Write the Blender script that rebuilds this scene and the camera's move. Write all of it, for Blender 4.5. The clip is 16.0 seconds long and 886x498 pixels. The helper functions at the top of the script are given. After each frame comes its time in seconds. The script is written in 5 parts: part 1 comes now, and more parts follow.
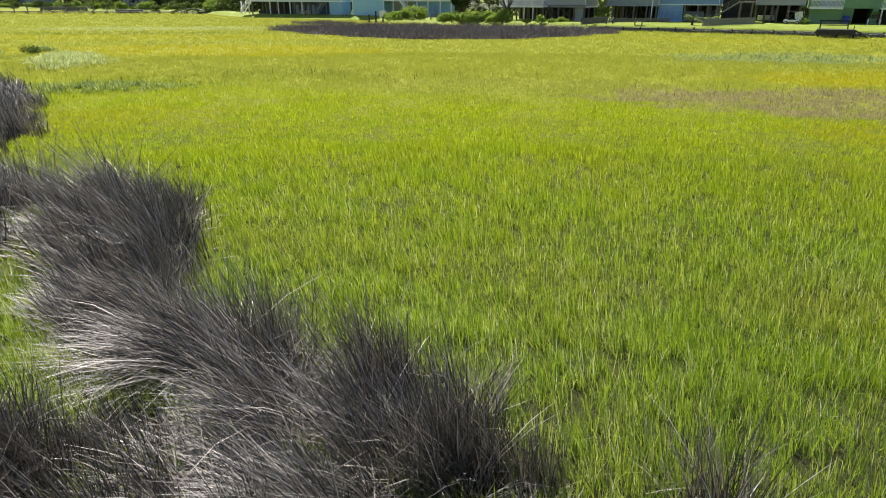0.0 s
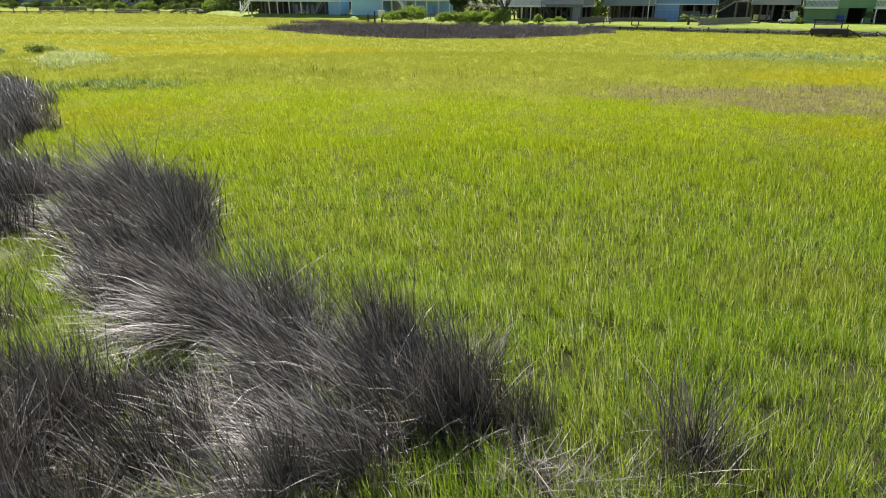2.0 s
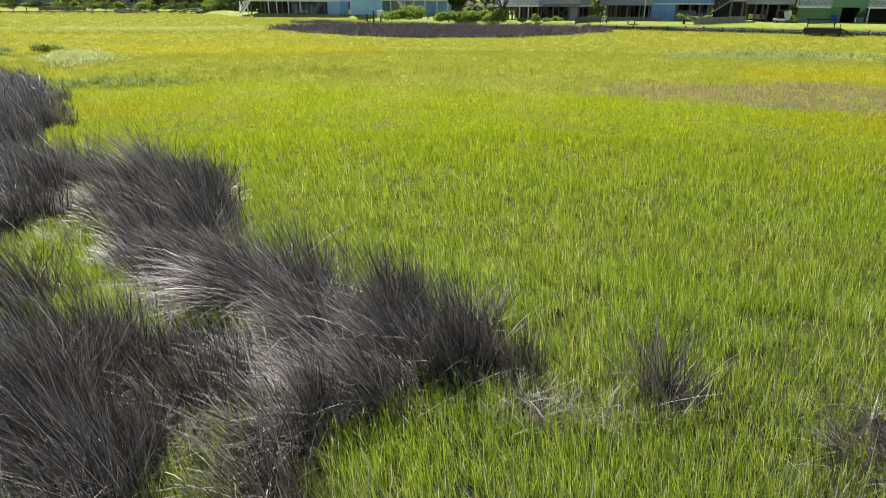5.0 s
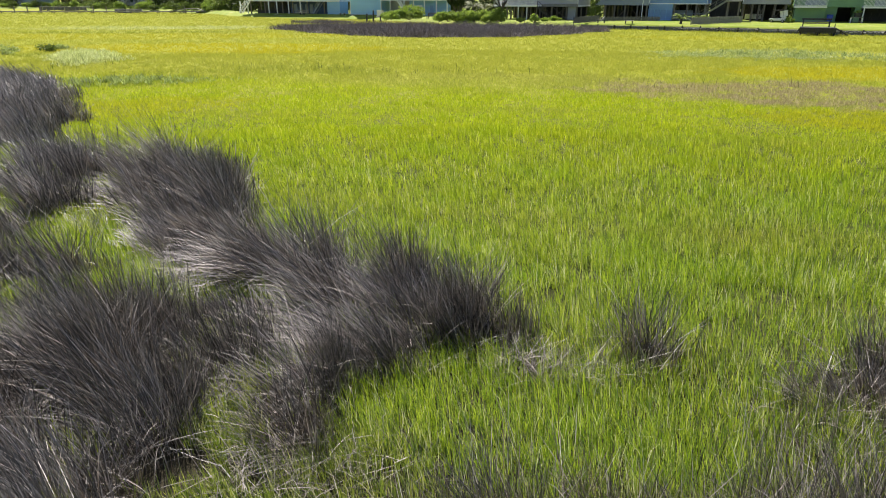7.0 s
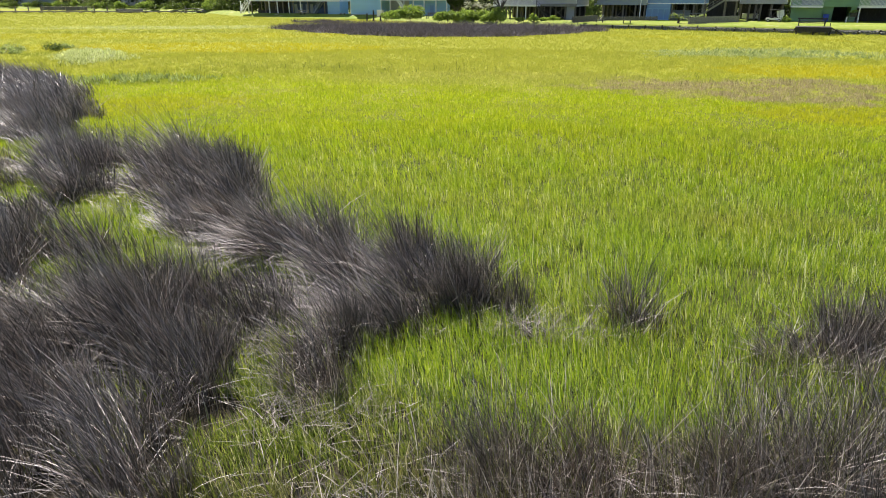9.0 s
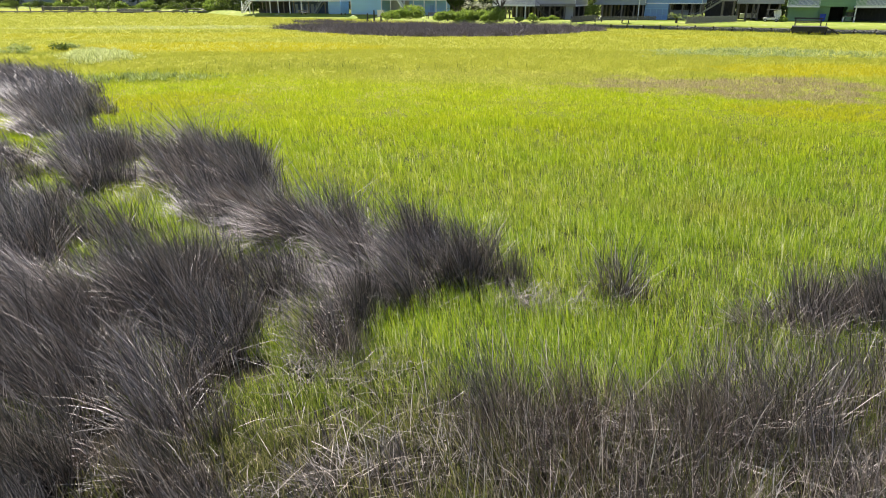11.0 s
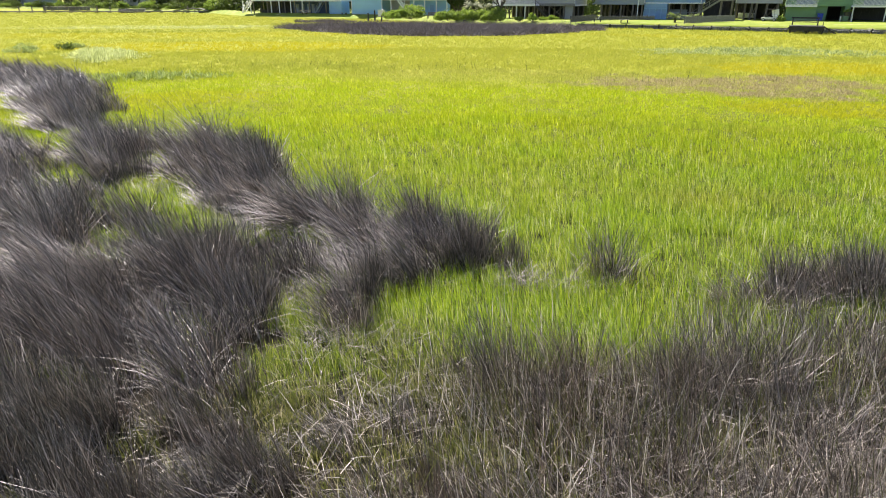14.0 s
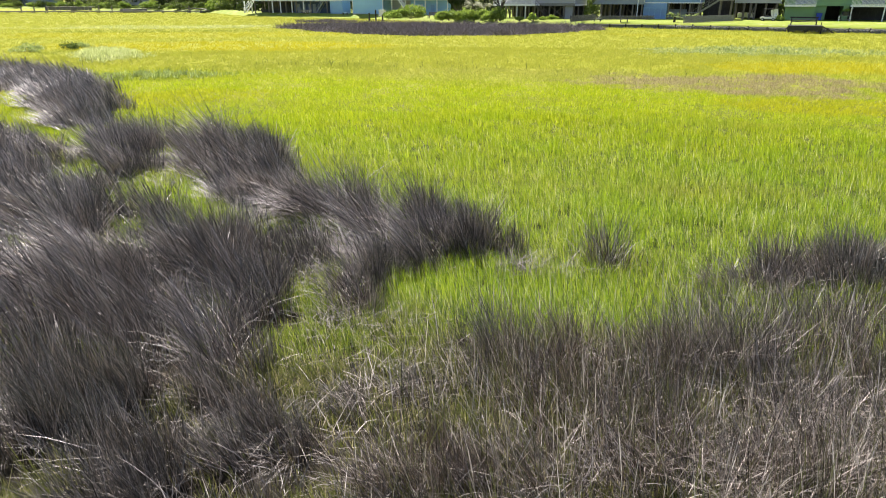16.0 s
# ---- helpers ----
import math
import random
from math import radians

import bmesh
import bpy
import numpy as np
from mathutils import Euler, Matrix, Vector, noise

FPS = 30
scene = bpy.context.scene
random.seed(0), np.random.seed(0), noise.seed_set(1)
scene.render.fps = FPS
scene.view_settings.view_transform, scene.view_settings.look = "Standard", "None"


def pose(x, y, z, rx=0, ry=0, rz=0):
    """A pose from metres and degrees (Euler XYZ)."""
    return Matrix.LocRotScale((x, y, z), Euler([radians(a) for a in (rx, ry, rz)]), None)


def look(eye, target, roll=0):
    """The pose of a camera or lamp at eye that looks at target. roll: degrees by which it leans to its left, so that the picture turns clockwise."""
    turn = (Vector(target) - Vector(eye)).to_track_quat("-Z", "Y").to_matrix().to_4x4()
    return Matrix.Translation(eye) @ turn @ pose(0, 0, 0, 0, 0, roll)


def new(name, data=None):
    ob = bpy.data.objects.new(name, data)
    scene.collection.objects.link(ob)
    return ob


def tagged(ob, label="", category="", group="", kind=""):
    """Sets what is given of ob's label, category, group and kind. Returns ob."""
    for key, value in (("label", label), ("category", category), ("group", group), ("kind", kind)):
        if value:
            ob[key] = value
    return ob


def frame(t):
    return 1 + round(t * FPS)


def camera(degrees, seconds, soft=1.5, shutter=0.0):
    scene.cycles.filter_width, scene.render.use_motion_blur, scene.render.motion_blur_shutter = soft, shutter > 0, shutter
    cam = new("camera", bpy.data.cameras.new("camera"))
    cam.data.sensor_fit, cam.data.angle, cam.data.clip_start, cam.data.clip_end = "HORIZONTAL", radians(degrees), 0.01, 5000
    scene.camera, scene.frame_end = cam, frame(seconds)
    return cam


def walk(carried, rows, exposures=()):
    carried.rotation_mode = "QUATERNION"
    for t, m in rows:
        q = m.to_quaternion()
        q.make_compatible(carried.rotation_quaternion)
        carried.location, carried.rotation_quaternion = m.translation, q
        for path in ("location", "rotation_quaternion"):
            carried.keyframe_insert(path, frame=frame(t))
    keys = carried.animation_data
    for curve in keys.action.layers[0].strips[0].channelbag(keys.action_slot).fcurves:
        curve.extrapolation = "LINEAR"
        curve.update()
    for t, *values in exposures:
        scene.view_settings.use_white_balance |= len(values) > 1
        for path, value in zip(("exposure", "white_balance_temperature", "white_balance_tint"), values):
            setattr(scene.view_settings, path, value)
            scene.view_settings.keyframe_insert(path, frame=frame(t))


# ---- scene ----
cam = camera(72.0, 16.0, soft=1.0)
# seconds, x, y, z, yaw, pitch, roll
ROWS = [
    (0.0, 0.0, 0.0, 4.5, 2.368, -22.418, 0.125),
    (0.5, 0.005, -0.158, 4.5, 2.326, -22.422, 0.12),
    (1.0, 0.018, -0.362, 4.497, 2.287, -22.426, 0.114),
    (1.5, 0.006, -0.618, 4.498, 2.249, -22.43, 0.109),
    (2.0, -0.02, -0.851, 4.498, 2.213, -22.434, 0.103),
    (2.5, -0.051, -1.053, 4.502, 2.179, -22.438, 0.098),
    (3.0, -0.067, -1.224, 4.5, 2.147, -22.442, 0.092),
    (3.5, -0.08, -1.397, 4.507, 2.116, -22.446, 0.087),
    (4.0, -0.093, -1.582, 4.512, 2.087, -22.45, 0.082),
    (6.5, -0.077, -2.649, 4.53, 1.969, -22.47, 0.054),
    (7.0, -0.114, -2.912, 4.547, 1.951, -22.474, 0.049),
    (7.5, -0.171, -3.148, 4.549, 1.934, -22.478, 0.044),
    (8.0, -0.163, -3.361, 4.552, 1.919, -22.482, 0.038),
    (8.5, -0.157, -3.589, 4.559, 1.906, -22.486, 0.033),
    (9.0, -0.156, -3.847, 4.562, 1.894, -22.49, 0.027),
    (11.5, -0.235, -4.958, 4.605, 1.863, -22.51, 0.0),
    (12.0, -0.251, -5.128, 4.612, 1.862, -22.514, -0.005),
    (12.5, -0.238, -5.267, 4.615, 1.863, -22.518, -0.011),
    (13.0, -0.239, -5.377, 4.622, 1.865, -22.522, -0.016),
    (13.5, -0.248, -5.476, 4.624, 1.87, -22.526, -0.022),
    (14.0, -0.239, -5.562, 4.623, 1.876, -22.53, -0.027),
    (14.5, -0.228, -5.645, 4.631, 1.883, -22.534, -0.032),
    (15.0, -0.241, -5.79, 4.642, 1.893, -22.538, -0.038),
    (15.5, -0.259, -5.979, 4.637, 1.904, -22.542, -0.043),
    (16.0, -0.28, -6.175, 4.635, 1.917, -22.546, -0.049),
]
walk(cam, [(t, pose(x, y, z, 0, 0, yaw) @ pose(0, 0, 0, 90 + pitch) @ pose(0, 0, 0, 0, 0, roll)) for t, x, y, z, yaw, pitch, roll in ROWS],
     [(0.0, 1.15, 6500, 10), (4.0, 1.21, 6500, 12), (9.0, 1.38, 6500, 17), (12.5, 1.57, 6500, 18), (16.0, 1.66, 6500, 18)])

# ---- light ----
SUN_AZIMUTH, SUN_HEIGHT = -28.0, 52.0   # degrees: from +y towards +x, and above the horizon
world = bpy.data.worlds.new("sky")
scene.world = world
world.use_nodes = True
sky = world.node_tree.nodes.new("ShaderNodeTexSky")
sky.sky_type, sky.sun_disc = "NISHITA", False
sky.sun_elevation, sky.sun_rotation = radians(SUN_HEIGHT), radians(SUN_AZIMUTH)
back = world.node_tree.nodes["Background"]
back.inputs["Strength"].default_value = 0.06
world.node_tree.links.new(sky.outputs["Color"], back.inputs["Color"])
sun = new("sun", bpy.data.lights.new("sun", "SUN"))
sun.data.energy, sun.data.angle, sun.data.color = 5.0, radians(0.55), (1.0, 0.95, 0.86)
sd = Vector((math.sin(radians(SUN_AZIMUTH)) * math.cos(radians(SUN_HEIGHT)), math.cos(radians(SUN_AZIMUTH)) * math.cos(radians(SUN_HEIGHT)), math.sin(radians(SUN_HEIGHT))))
sun.matrix_world = look(sd * 300, (0, 0, 0))

# ---- node helpers ----


class Nodes:
    """A material's node tree, with short calls for the nodes in use."""

    def __init__(self, name):
        self.m = bpy.data.materials.new(name)
        self.m.use_nodes = True
        self.t = self.m.node_tree
        self.b = self.t.nodes["Principled BSDF"]
        self.out = self.t.nodes["Material Output"]

    def add(self, kind, **settings):
        n = self.t.nodes.new("ShaderNode" + kind)
        for k, v in settings.items():
            if k == "operation":
                n.operation = v
            elif k == "blend_type":
                n.blend_type = v
            elif k == "data_type":
                n.data_type = v
        return n

    def put(self, socket, value):
        if isinstance(value, bpy.types.NodeSocket):
            self.t.links.new(value, socket)
        elif value is not None:
            if isinstance(value, (tuple, list)) and len(value) == 3 and socket.type == "RGBA":
                value = (*value, 1)
            socket.default_value = value

    def math(self, op, a, b=None, c=None):
        n = self.add("Math", operation=op)
        for s, v in zip(n.inputs, (a, b, c)):
            self.put(s, v)
        return n.outputs[0]

    def mix(self, f, a, b, blend="MIX"):
        n = self.add("Mix", data_type="RGBA")
        n.blend_type = blend
        self.put(n.inputs[0], f), self.put(n.inputs[6], a), self.put(n.inputs[7], b)
        return n.outputs[2]

    def noise(self, scale, detail=3.0, rough=0.55, vector=None, stretch=None):
        n = self.add("TexNoise")
        self.put(n.inputs["Scale"], scale), self.put(n.inputs["Detail"], detail), self.put(n.inputs["Roughness"], rough)
        v = vector if vector is not None else self.place()
        if stretch:
            mp = self.add("Mapping")
            self.put(mp.inputs["Vector"], v)
            mp.inputs["Scale"].default_value = stretch
            v = mp.outputs[0]
        self.put(n.inputs["Vector"], v)
        return n.outputs["Fac"]

    def place(self):
        return self.add("NewGeometry").outputs["Position"]

    def local(self):
        return self.add("TexCoord").outputs["Object"]

    def island(self):
        return self.add("NewGeometry").outputs["Random Per Island"]

    def each(self):
        return self.add("ObjectInfo").outputs["Random"]

    def range(self, v, a, b, c=0.0, d=1.0, smooth=False):
        n = self.add("MapRange")
        n.interpolation_type = "SMOOTHSTEP" if smooth else "LINEAR"
        for s, x in zip(n.inputs, (v, a, b, c, d)):
            self.put(s, x)
        return n.outputs[0]

    def ramp(self, v, stops):
        n = self.add("ValToRGB")
        e = n.color_ramp.elements
        while len(e) < len(stops):
            e.new(0.5)
        for el, (p, c) in zip(e, stops):
            el.position, el.color = p, (*c, 1)
        self.put(n.inputs[0], v)
        return n.outputs[0]

    def bump(self, height, strength=0.3, distance=0.02):
        n = self.add("Bump")
        self.put(n.inputs["Height"], height)
        n.inputs["Strength"].default_value, n.inputs["Distance"].default_value = strength, distance
        self.put(self.b.inputs["Normal"], n.outputs[0])

    def finish(self, color, rough=0.7, metal=0.0, spec=0.4):
        self.put(self.b.inputs["Base Color"], color)
        self.put(self.b.inputs["Roughness"], rough)
        self.put(self.b.inputs["Metallic"], metal)
        self.put(self.b.inputs["Specular IOR Level"], spec)
        return self.m

    def leaf(self, color, through_color, amount=0.4, rough=0.5, spec=0.3):
        """A thin leaf: light shows through it."""
        self.finish(color, rough, 0.0, spec)
        tr = self.add("BsdfTranslucent")
        self.put(tr.inputs["Color"], through_color)
        mx = self.add("MixShader")
        self.put(mx.inputs[0], amount)
        self.t.links.new(self.b.outputs[0], mx.inputs[1])
        self.t.links.new(tr.outputs[0], mx.inputs[2])
        self.t.links.new(mx.outputs[0], self.out.inputs["Surface"])
        return self.m


# ---- materials ----


def paint(name, color, wear=0.12, rough=0.6, boards=0.0):
    """Painted boards: slight fading, streaks and grime; boards is the height of a lap in metres."""
    n = Nodes(name)
    a = n.noise(0.5, 4, 0.6, n.local())
    b = n.noise(6.0, 5, 0.65, n.local(), (1, 1, 0.15))
    c = n.mix(n.range(a, 0.35, 0.7), color, tuple(x * (1 - wear) for x in color))
    c = n.mix(n.range(b, 0.55, 0.8, 0, wear * 2.5), c, (0.22, 0.21, 0.18))
    if boards:
        sep = n.add("SeparateXYZ")
        n.put(sep.inputs[0], n.local())
        lap = n.math("FRACT", n.math("DIVIDE", sep.outputs[2], boards))
        n.bump(n.math("ADD", lap, n.math("MULTIPLY", b, 0.1)), 0.8, 0.025)
    else:
        n.bump(b, 0.15, 0.01)
    return n.finish(c, rough)


def timber(name, dark, light, rough=0.85):
    """Weathered wood: grain along the length, grey patches."""
    n = Nodes(name)
    g = n.noise(9.0, 6, 0.7, n.local(), (1, 1, 0.12))
    p = n.noise(1.3, 3, 0.5, n.local())
    c = n.mix(n.range(g, 0.3, 0.7), dark, light)
    c = n.mix(n.range(p, 0.45, 0.75, 0, 0.5), c, tuple(0.5 * (a + b) * 0.7 for a, b in zip(dark, light)))
    c = n.mix(n.math("MULTIPLY", n.each(), 0.25), c, dark)
    n.bump(g, 0.4, 0.01)
    return n.finish(c, rough, 0, 0.25)


def meadow_material(name):
    """Cordgrass: green blades that turn yellower towards the open marsh, with patches of brown seed heads and pale straw."""
    n = Nodes(name)
    sep = n.add("SeparateXYZ")
    n.put(sep.inputs[0], n.place())
    x, y, z = sep.outputs
    big = n.math("SUBTRACT", n.noise(0.16, 4, 0.6), 0.5)
    mid = n.math("SUBTRACT", n.noise(0.7, 4, 0.6), 0.5)
    isl = n.island()

    def patch(cx, cy, rx, ry, lean=0.0, ragged=2.2):
        """1 inside an ellipse with a ragged edge, 0 outside."""
        dx, dy = n.math("SUBTRACT", x, cx), n.math("SUBTRACT", y, cy)
        ca, sa = math.cos(radians(lean)), math.sin(radians(lean))
        u = n.math("DIVIDE", n.math("ADD", n.math("MULTIPLY", dx, ca), n.math("MULTIPLY", dy, sa)), rx)
        v = n.math("DIVIDE", n.math("SUBTRACT", n.math("MULTIPLY", dy, ca), n.math("MULTIPLY", dx, sa)), ry)
        d = n.math("ADD", n.math("MULTIPLY", u, u), n.math("MULTIPLY", v, v))
        d = n.math("ADD", d, n.math("MULTIPLY", n.math("ADD", big, mid), ragged))
        return n.range(d, 0.35, 1.25, 1.0, 0.0, True)

    # the blue-green low stops colour some blades as if shadowed
    green = n.ramp(isl, [(0.0, (0.060, 0.105, 0.026)), (0.16, (0.100, 0.175, 0.045)), (0.32, (0.155, 0.250, 0.022)), (0.65, (0.280, 0.385, 0.026)), (0.85, (0.385, 0.460, 0.055)), (0.955, (0.52, 0.53, 0.40))])
    gold = n.ramp(isl, [(0.0, (0.250, 0.272, 0.042)), (0.5, (0.270, 0.290, 0.048)), (0.9, (0.292, 0.308, 0.054)), (1.0, (0.34, 0.335, 0.080))])
    vivid = n.ramp(isl, [(0.0, (0.180, 0.255, 0.010)), (0.5, (0.305, 0.380, 0.012)), (0.9, (0.380, 0.435, 0.016)), (1.0, (0.46, 0.48, 0.16))])
    rough_y = n.math("ADD", y, n.math("MULTIPLY", n.math("ADD", big, mid), 11.0))
    c = n.mix(n.range(rough_y, 4.0, 20.0, 0.0, 0.95, True), green, vivid)
    c = n.mix(n.range(rough_y, 27.0, 40.0, 0.0, 0.94, True), c, gold)
    streak = n.noise(0.09, 4, 0.62, None, (0.35, 1.8, 1.0))
    c = n.mix(n.range(streak, 0.5, 0.68, 0, 0.62, True), c, n.ramp(isl, [(0.0, (0.17, 0.22, 0.03)), (1.0, (0.36, 0.36, 0.08))]))
    fleck = n.range(n.noise(2.6, 3, 0.6, None, (1.0, 1.0, 0.2)), 0.58, 0.74, 0.0, 0.28, True)
    fleck = n.math("MULTIPLY", fleck, n.range(y, 9.0, 20.0, 1.0, 0.25))
    c = n.mix(fleck, c, n.ramp(isl, [(0.0, (0.05, 0.085, 0.04)), (0.6, (0.16, 0.20, 0.09)), (1.0, (0.46, 0.46, 0.36))]))
    drift = n.noise(0.42, 4, 0.62)
    near = n.range(y, 16.0, 32.0, 1.0, 0.2)
    c = n.mix(n.math("MULTIPLY", n.range(drift, 0.46, 0.66, 0, 0.4, True), near), c, n.ramp(isl, [(0.0, (0.11, 0.21, 0.010)), (0.6, (0.215, 0.355, 0.012)), (1.0, (0.31, 0.45, 0.03))]))
    c = n.mix(n.math("MULTIPLY", n.range(drift, 0.46, 0.32, 0, 0.14, True), near), c, n.ramp(isl, [(0.0, (0.20, 0.235, 0.012)), (1.0, (0.45, 0.45, 0.025))]))
    brown = n.ramp(isl, [(0.0, (0.170, 0.142, 0.095)), (0.5, (0.265, 0.222, 0.150)), (1.0, (0.37, 0.320, 0.23))])
    pale = n.ramp(isl, [(0.0, (0.18, 0.24, 0.10)), (0.6, (0.38, 0.43, 0.24)), (1.0, (0.66, 0.68, 0.52))])
    sage = n.ramp(isl, [(0.0, (0.12, 0.17, 0.07)), (0.7, (0.29, 0.35, 0.18)), (1.0, (0.50, 0.55, 0.40))])
    dark = n.ramp(isl, [(0.0, (0.05, 0.09, 0.015)), (1.0, (0.15, 0.21, 0.04))])
    orange = n.ramp(isl, [(0.0, (0.322, 0.302, 0.011)), (1.0, (0.380, 0.350, 0.016))])
    c = n.mix(n.math("MULTIPLY", patch(17, 22.0, 6, 2.4, -8), 0.5), c, orange)
    c = n.mix(n.math("MULTIPLY", patch(26, 38.0, 11, 4.6, -6, 2.2), 0.8), c, orange)
    c = n.mix(n.math("MULTIPLY", patch(-25, 57.5, 20, 7.0, 3, 1.5), 0.85), c, orange)
    c = n.mix(n.math("MULTIPLY", patch(-40, 76, 26, 8.0, 3, 3.0), 0.5), c, orange)
    c = n.mix(n.math("MULTIPLY", patch(-14, 24.0, 5, 3.0, 20), 0.35), c, orange)
    c = n.mix(n.math("MULTIPLY", patch(30, 74, 16, 4.0, -20), 0.45), c, orange)
    c = n.mix(n.math("MULTIPLY", patch(17.0, 29.6, 11.0, 4.7, -10, 3.2), 0.95), c, brown)
    c = n.mix(n.math("MULTIPLY", patch(2, 34, 12, 4.0, 0), 0.22), c, brown)
    c = n.mix(n.math("MULTIPLY", patch(27, 52.5, 11, 5.4, -4, 3.4), 0.85), c, sage)
    c = n.mix(n.math("MULTIPLY", patch(-31.2, 48.0, 6.6, 2.8, 122, 2.8), 0.85), c, pale)
    c = n.mix(n.math("MULTIPLY", patch(-48, 97, 22, 7, 5, 4.0), 0.7), c, pale)
    c = n.mix(n.math("MULTIPLY", patch(-19.4, 32.4, 4.2, 2.8, 10), 0.5), c, dark)
    c = n.mix(n.math("MULTIPLY", patch(-36, 50, 2.2, 2.6), 0.4), c, dark)
    c = n.mix(n.math("MULTIPLY", patch(-13, 38, 7.5, 3.6, 0, 3.4), 0.22), c, dark)
    c = n.mix(n.math("MULTIPLY", patch(-46, 84, 18, 4.0, 5), 0.45), c, dark)
    olive = n.ramp(isl, [(0.0, (0.040, 0.044, 0.018)), (0.4, (0.090, 0.105, 0.035)), (0.75, (0.16, 0.155, 0.070)), (0.9, (0.25, 0.225, 0.14)), (1.0, (0.42, 0.38, 0.29))])
    # olive thatchy grass, darkened too for the shade beside the rushes
    c = n.mix(n.math("MULTIPLY", patch(0, -0.9, 9, 2.4, 3, 0.9), 0.85), c, olive)
    c = n.mix(n.math("MULTIPLY", patch(-3.2, 1.2, 3.2, 1.8, 3, 0.9), 0.42), c, olive)
    thin = n.mix(0.35, c, n.mix(1.0, c, (1.25, 1.2, 0.5), "MULTIPLY"))
    return n.leaf(c, thin, 0.5, 0.52, 0.24)


def rush_material(name, tone, brown=0.2):
    """Needle rush: round grey-brown stems, green-grey towards the tip, paled for bleaching and sheen where they lie
    flat.
    """
    n = Nodes(name)
    isl = n.island()
    along, dry = n.add("Attribute"), n.add("Attribute")
    along.attribute_name, dry.attribute_name = "along", "dry"
    # near-black and near-white stops put inner shade and glints into the stem colours
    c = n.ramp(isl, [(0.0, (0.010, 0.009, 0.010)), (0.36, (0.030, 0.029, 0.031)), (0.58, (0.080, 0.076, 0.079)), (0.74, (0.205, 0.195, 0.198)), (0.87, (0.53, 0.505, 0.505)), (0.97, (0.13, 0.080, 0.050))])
    g = n.ramp(isl, [(0.0, (0.025, 0.035, 0.018)), (0.7, (0.066, 0.084, 0.044)), (0.9, (0.11, 0.12, 0.075)), (1.0, (0.24, 0.24, 0.19))])
    tip = n.range(along.outputs["Fac"], 0.25, 0.9, 0.0, 0.55 + 0.4 * tone)
    patchy = n.range(n.noise(0.9, 3, 0.6), 0.38, 0.66, 0.45 + tone, 1.0)
    c = n.mix(n.math("MULTIPLY", tip, patchy), c, g)
    tone_each = n.range(n.math("FRACT", n.math("MULTIPLY", n.each(), 7.31)), 0.0, 1.0, 0.62, 1.25)
    both = n.add("CombineXYZ")
    for s in both.inputs:
        n.put(s, tone_each)
    c = n.mix(1.0, c, both.outputs[0], "MULTIPLY")
    c = n.mix(n.math("MULTIPLY", n.range(n.each(), 0.4, 1.0), brown), c, n.ramp(isl, [(0.0, (0.028, 0.018, 0.012)), (0.6, (0.105, 0.070, 0.048)), (0.9, (0.21, 0.155, 0.11)), (1.0, (0.38, 0.32, 0.26))]))
    # bleached stems, brightened further to carry the sheen of lit flanks
    pale = n.ramp(isl, [(0.0, (0.048, 0.046, 0.049)), (0.40, (0.168, 0.160, 0.160)), (0.72, (0.38, 0.36, 0.355)), (1.0, (0.68, 0.655, 0.64))])
    c = n.mix(n.math("MULTIPLY", dry.outputs["Fac"], 0.85), c, pale)
    # darkens short lengths of stem so the rest looks like broken glints
    glint_breaks = n.range(n.noise(11.0, 3, 0.6), 0.40, 0.66, 0.0, 0.5)
    c = n.mix(glint_breaks, c, n.mix(1.0, c, (0.4, 0.39, 0.4), "MULTIPLY"))
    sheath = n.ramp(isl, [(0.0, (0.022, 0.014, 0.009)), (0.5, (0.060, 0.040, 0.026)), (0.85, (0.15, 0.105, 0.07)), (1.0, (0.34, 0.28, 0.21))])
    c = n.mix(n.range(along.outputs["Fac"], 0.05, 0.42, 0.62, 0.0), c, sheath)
    c = n.mix(1.0, c, (1.06, 1.02, 0.97), "MULTIPLY")
    return n.leaf(c, n.mix(1.0, c, (1.0, 0.9, 0.7), "MULTIPLY"), 0.08, 0.47, 0.5)


def foliage(name, dark, light, amount=0.35):
    n = Nodes(name)
    c = n.mix(n.island(), dark, light)
    c = n.mix(n.range(n.noise(0.8, 3), 0.4, 0.7, 0, 0.4), c, tuple(v * 0.6 for v in dark))
    return n.leaf(c, n.mix(1.0, c, (1.2, 1.25, 0.6), "MULTIPLY"), amount, 0.55, 0.15)


def mud_material():
    n = Nodes("marsh mud and thatch")
    a, b, d = n.noise(0.35, 4), n.noise(4.0, 6, 0.7), n.noise(26.0, 5, 0.75)
    # mud colours lowered to hold the shade in hollows beneath the rush mounds
    c = n.mix(n.range(a, 0.35, 0.65), (0.022, 0.019, 0.014), (0.042, 0.038, 0.024))
    c = n.mix(n.range(b, 0.5, 0.75, 0, 0.4), c, (0.065, 0.056, 0.038))
    c = n.mix(n.range(d, 0.6, 0.76, 0, 0.35), c, (0.15, 0.13, 0.10))
    sep = n.add("SeparateXYZ")
    n.put(sep.inputs[0], n.place())
    c = n.mix(n.range(sep.outputs[1], 2.5, 9, 0, 0.7, True), c, n.mix(n.range(b, 0.3, 0.7), (0.035, 0.050, 0.010), (0.075, 0.090, 0.018)))
    c = n.mix(n.range(sep.outputs[1], 12, 38, 0, 0.9, True), c, n.mix(n.range(b, 0.3, 0.7), (0.16, 0.175, 0.016), (0.24, 0.25, 0.022)))
    n.bump(n.math("ADD", b, d), 0.7, 0.05)
    return n.finish(c, 0.95, 0, 0.08)


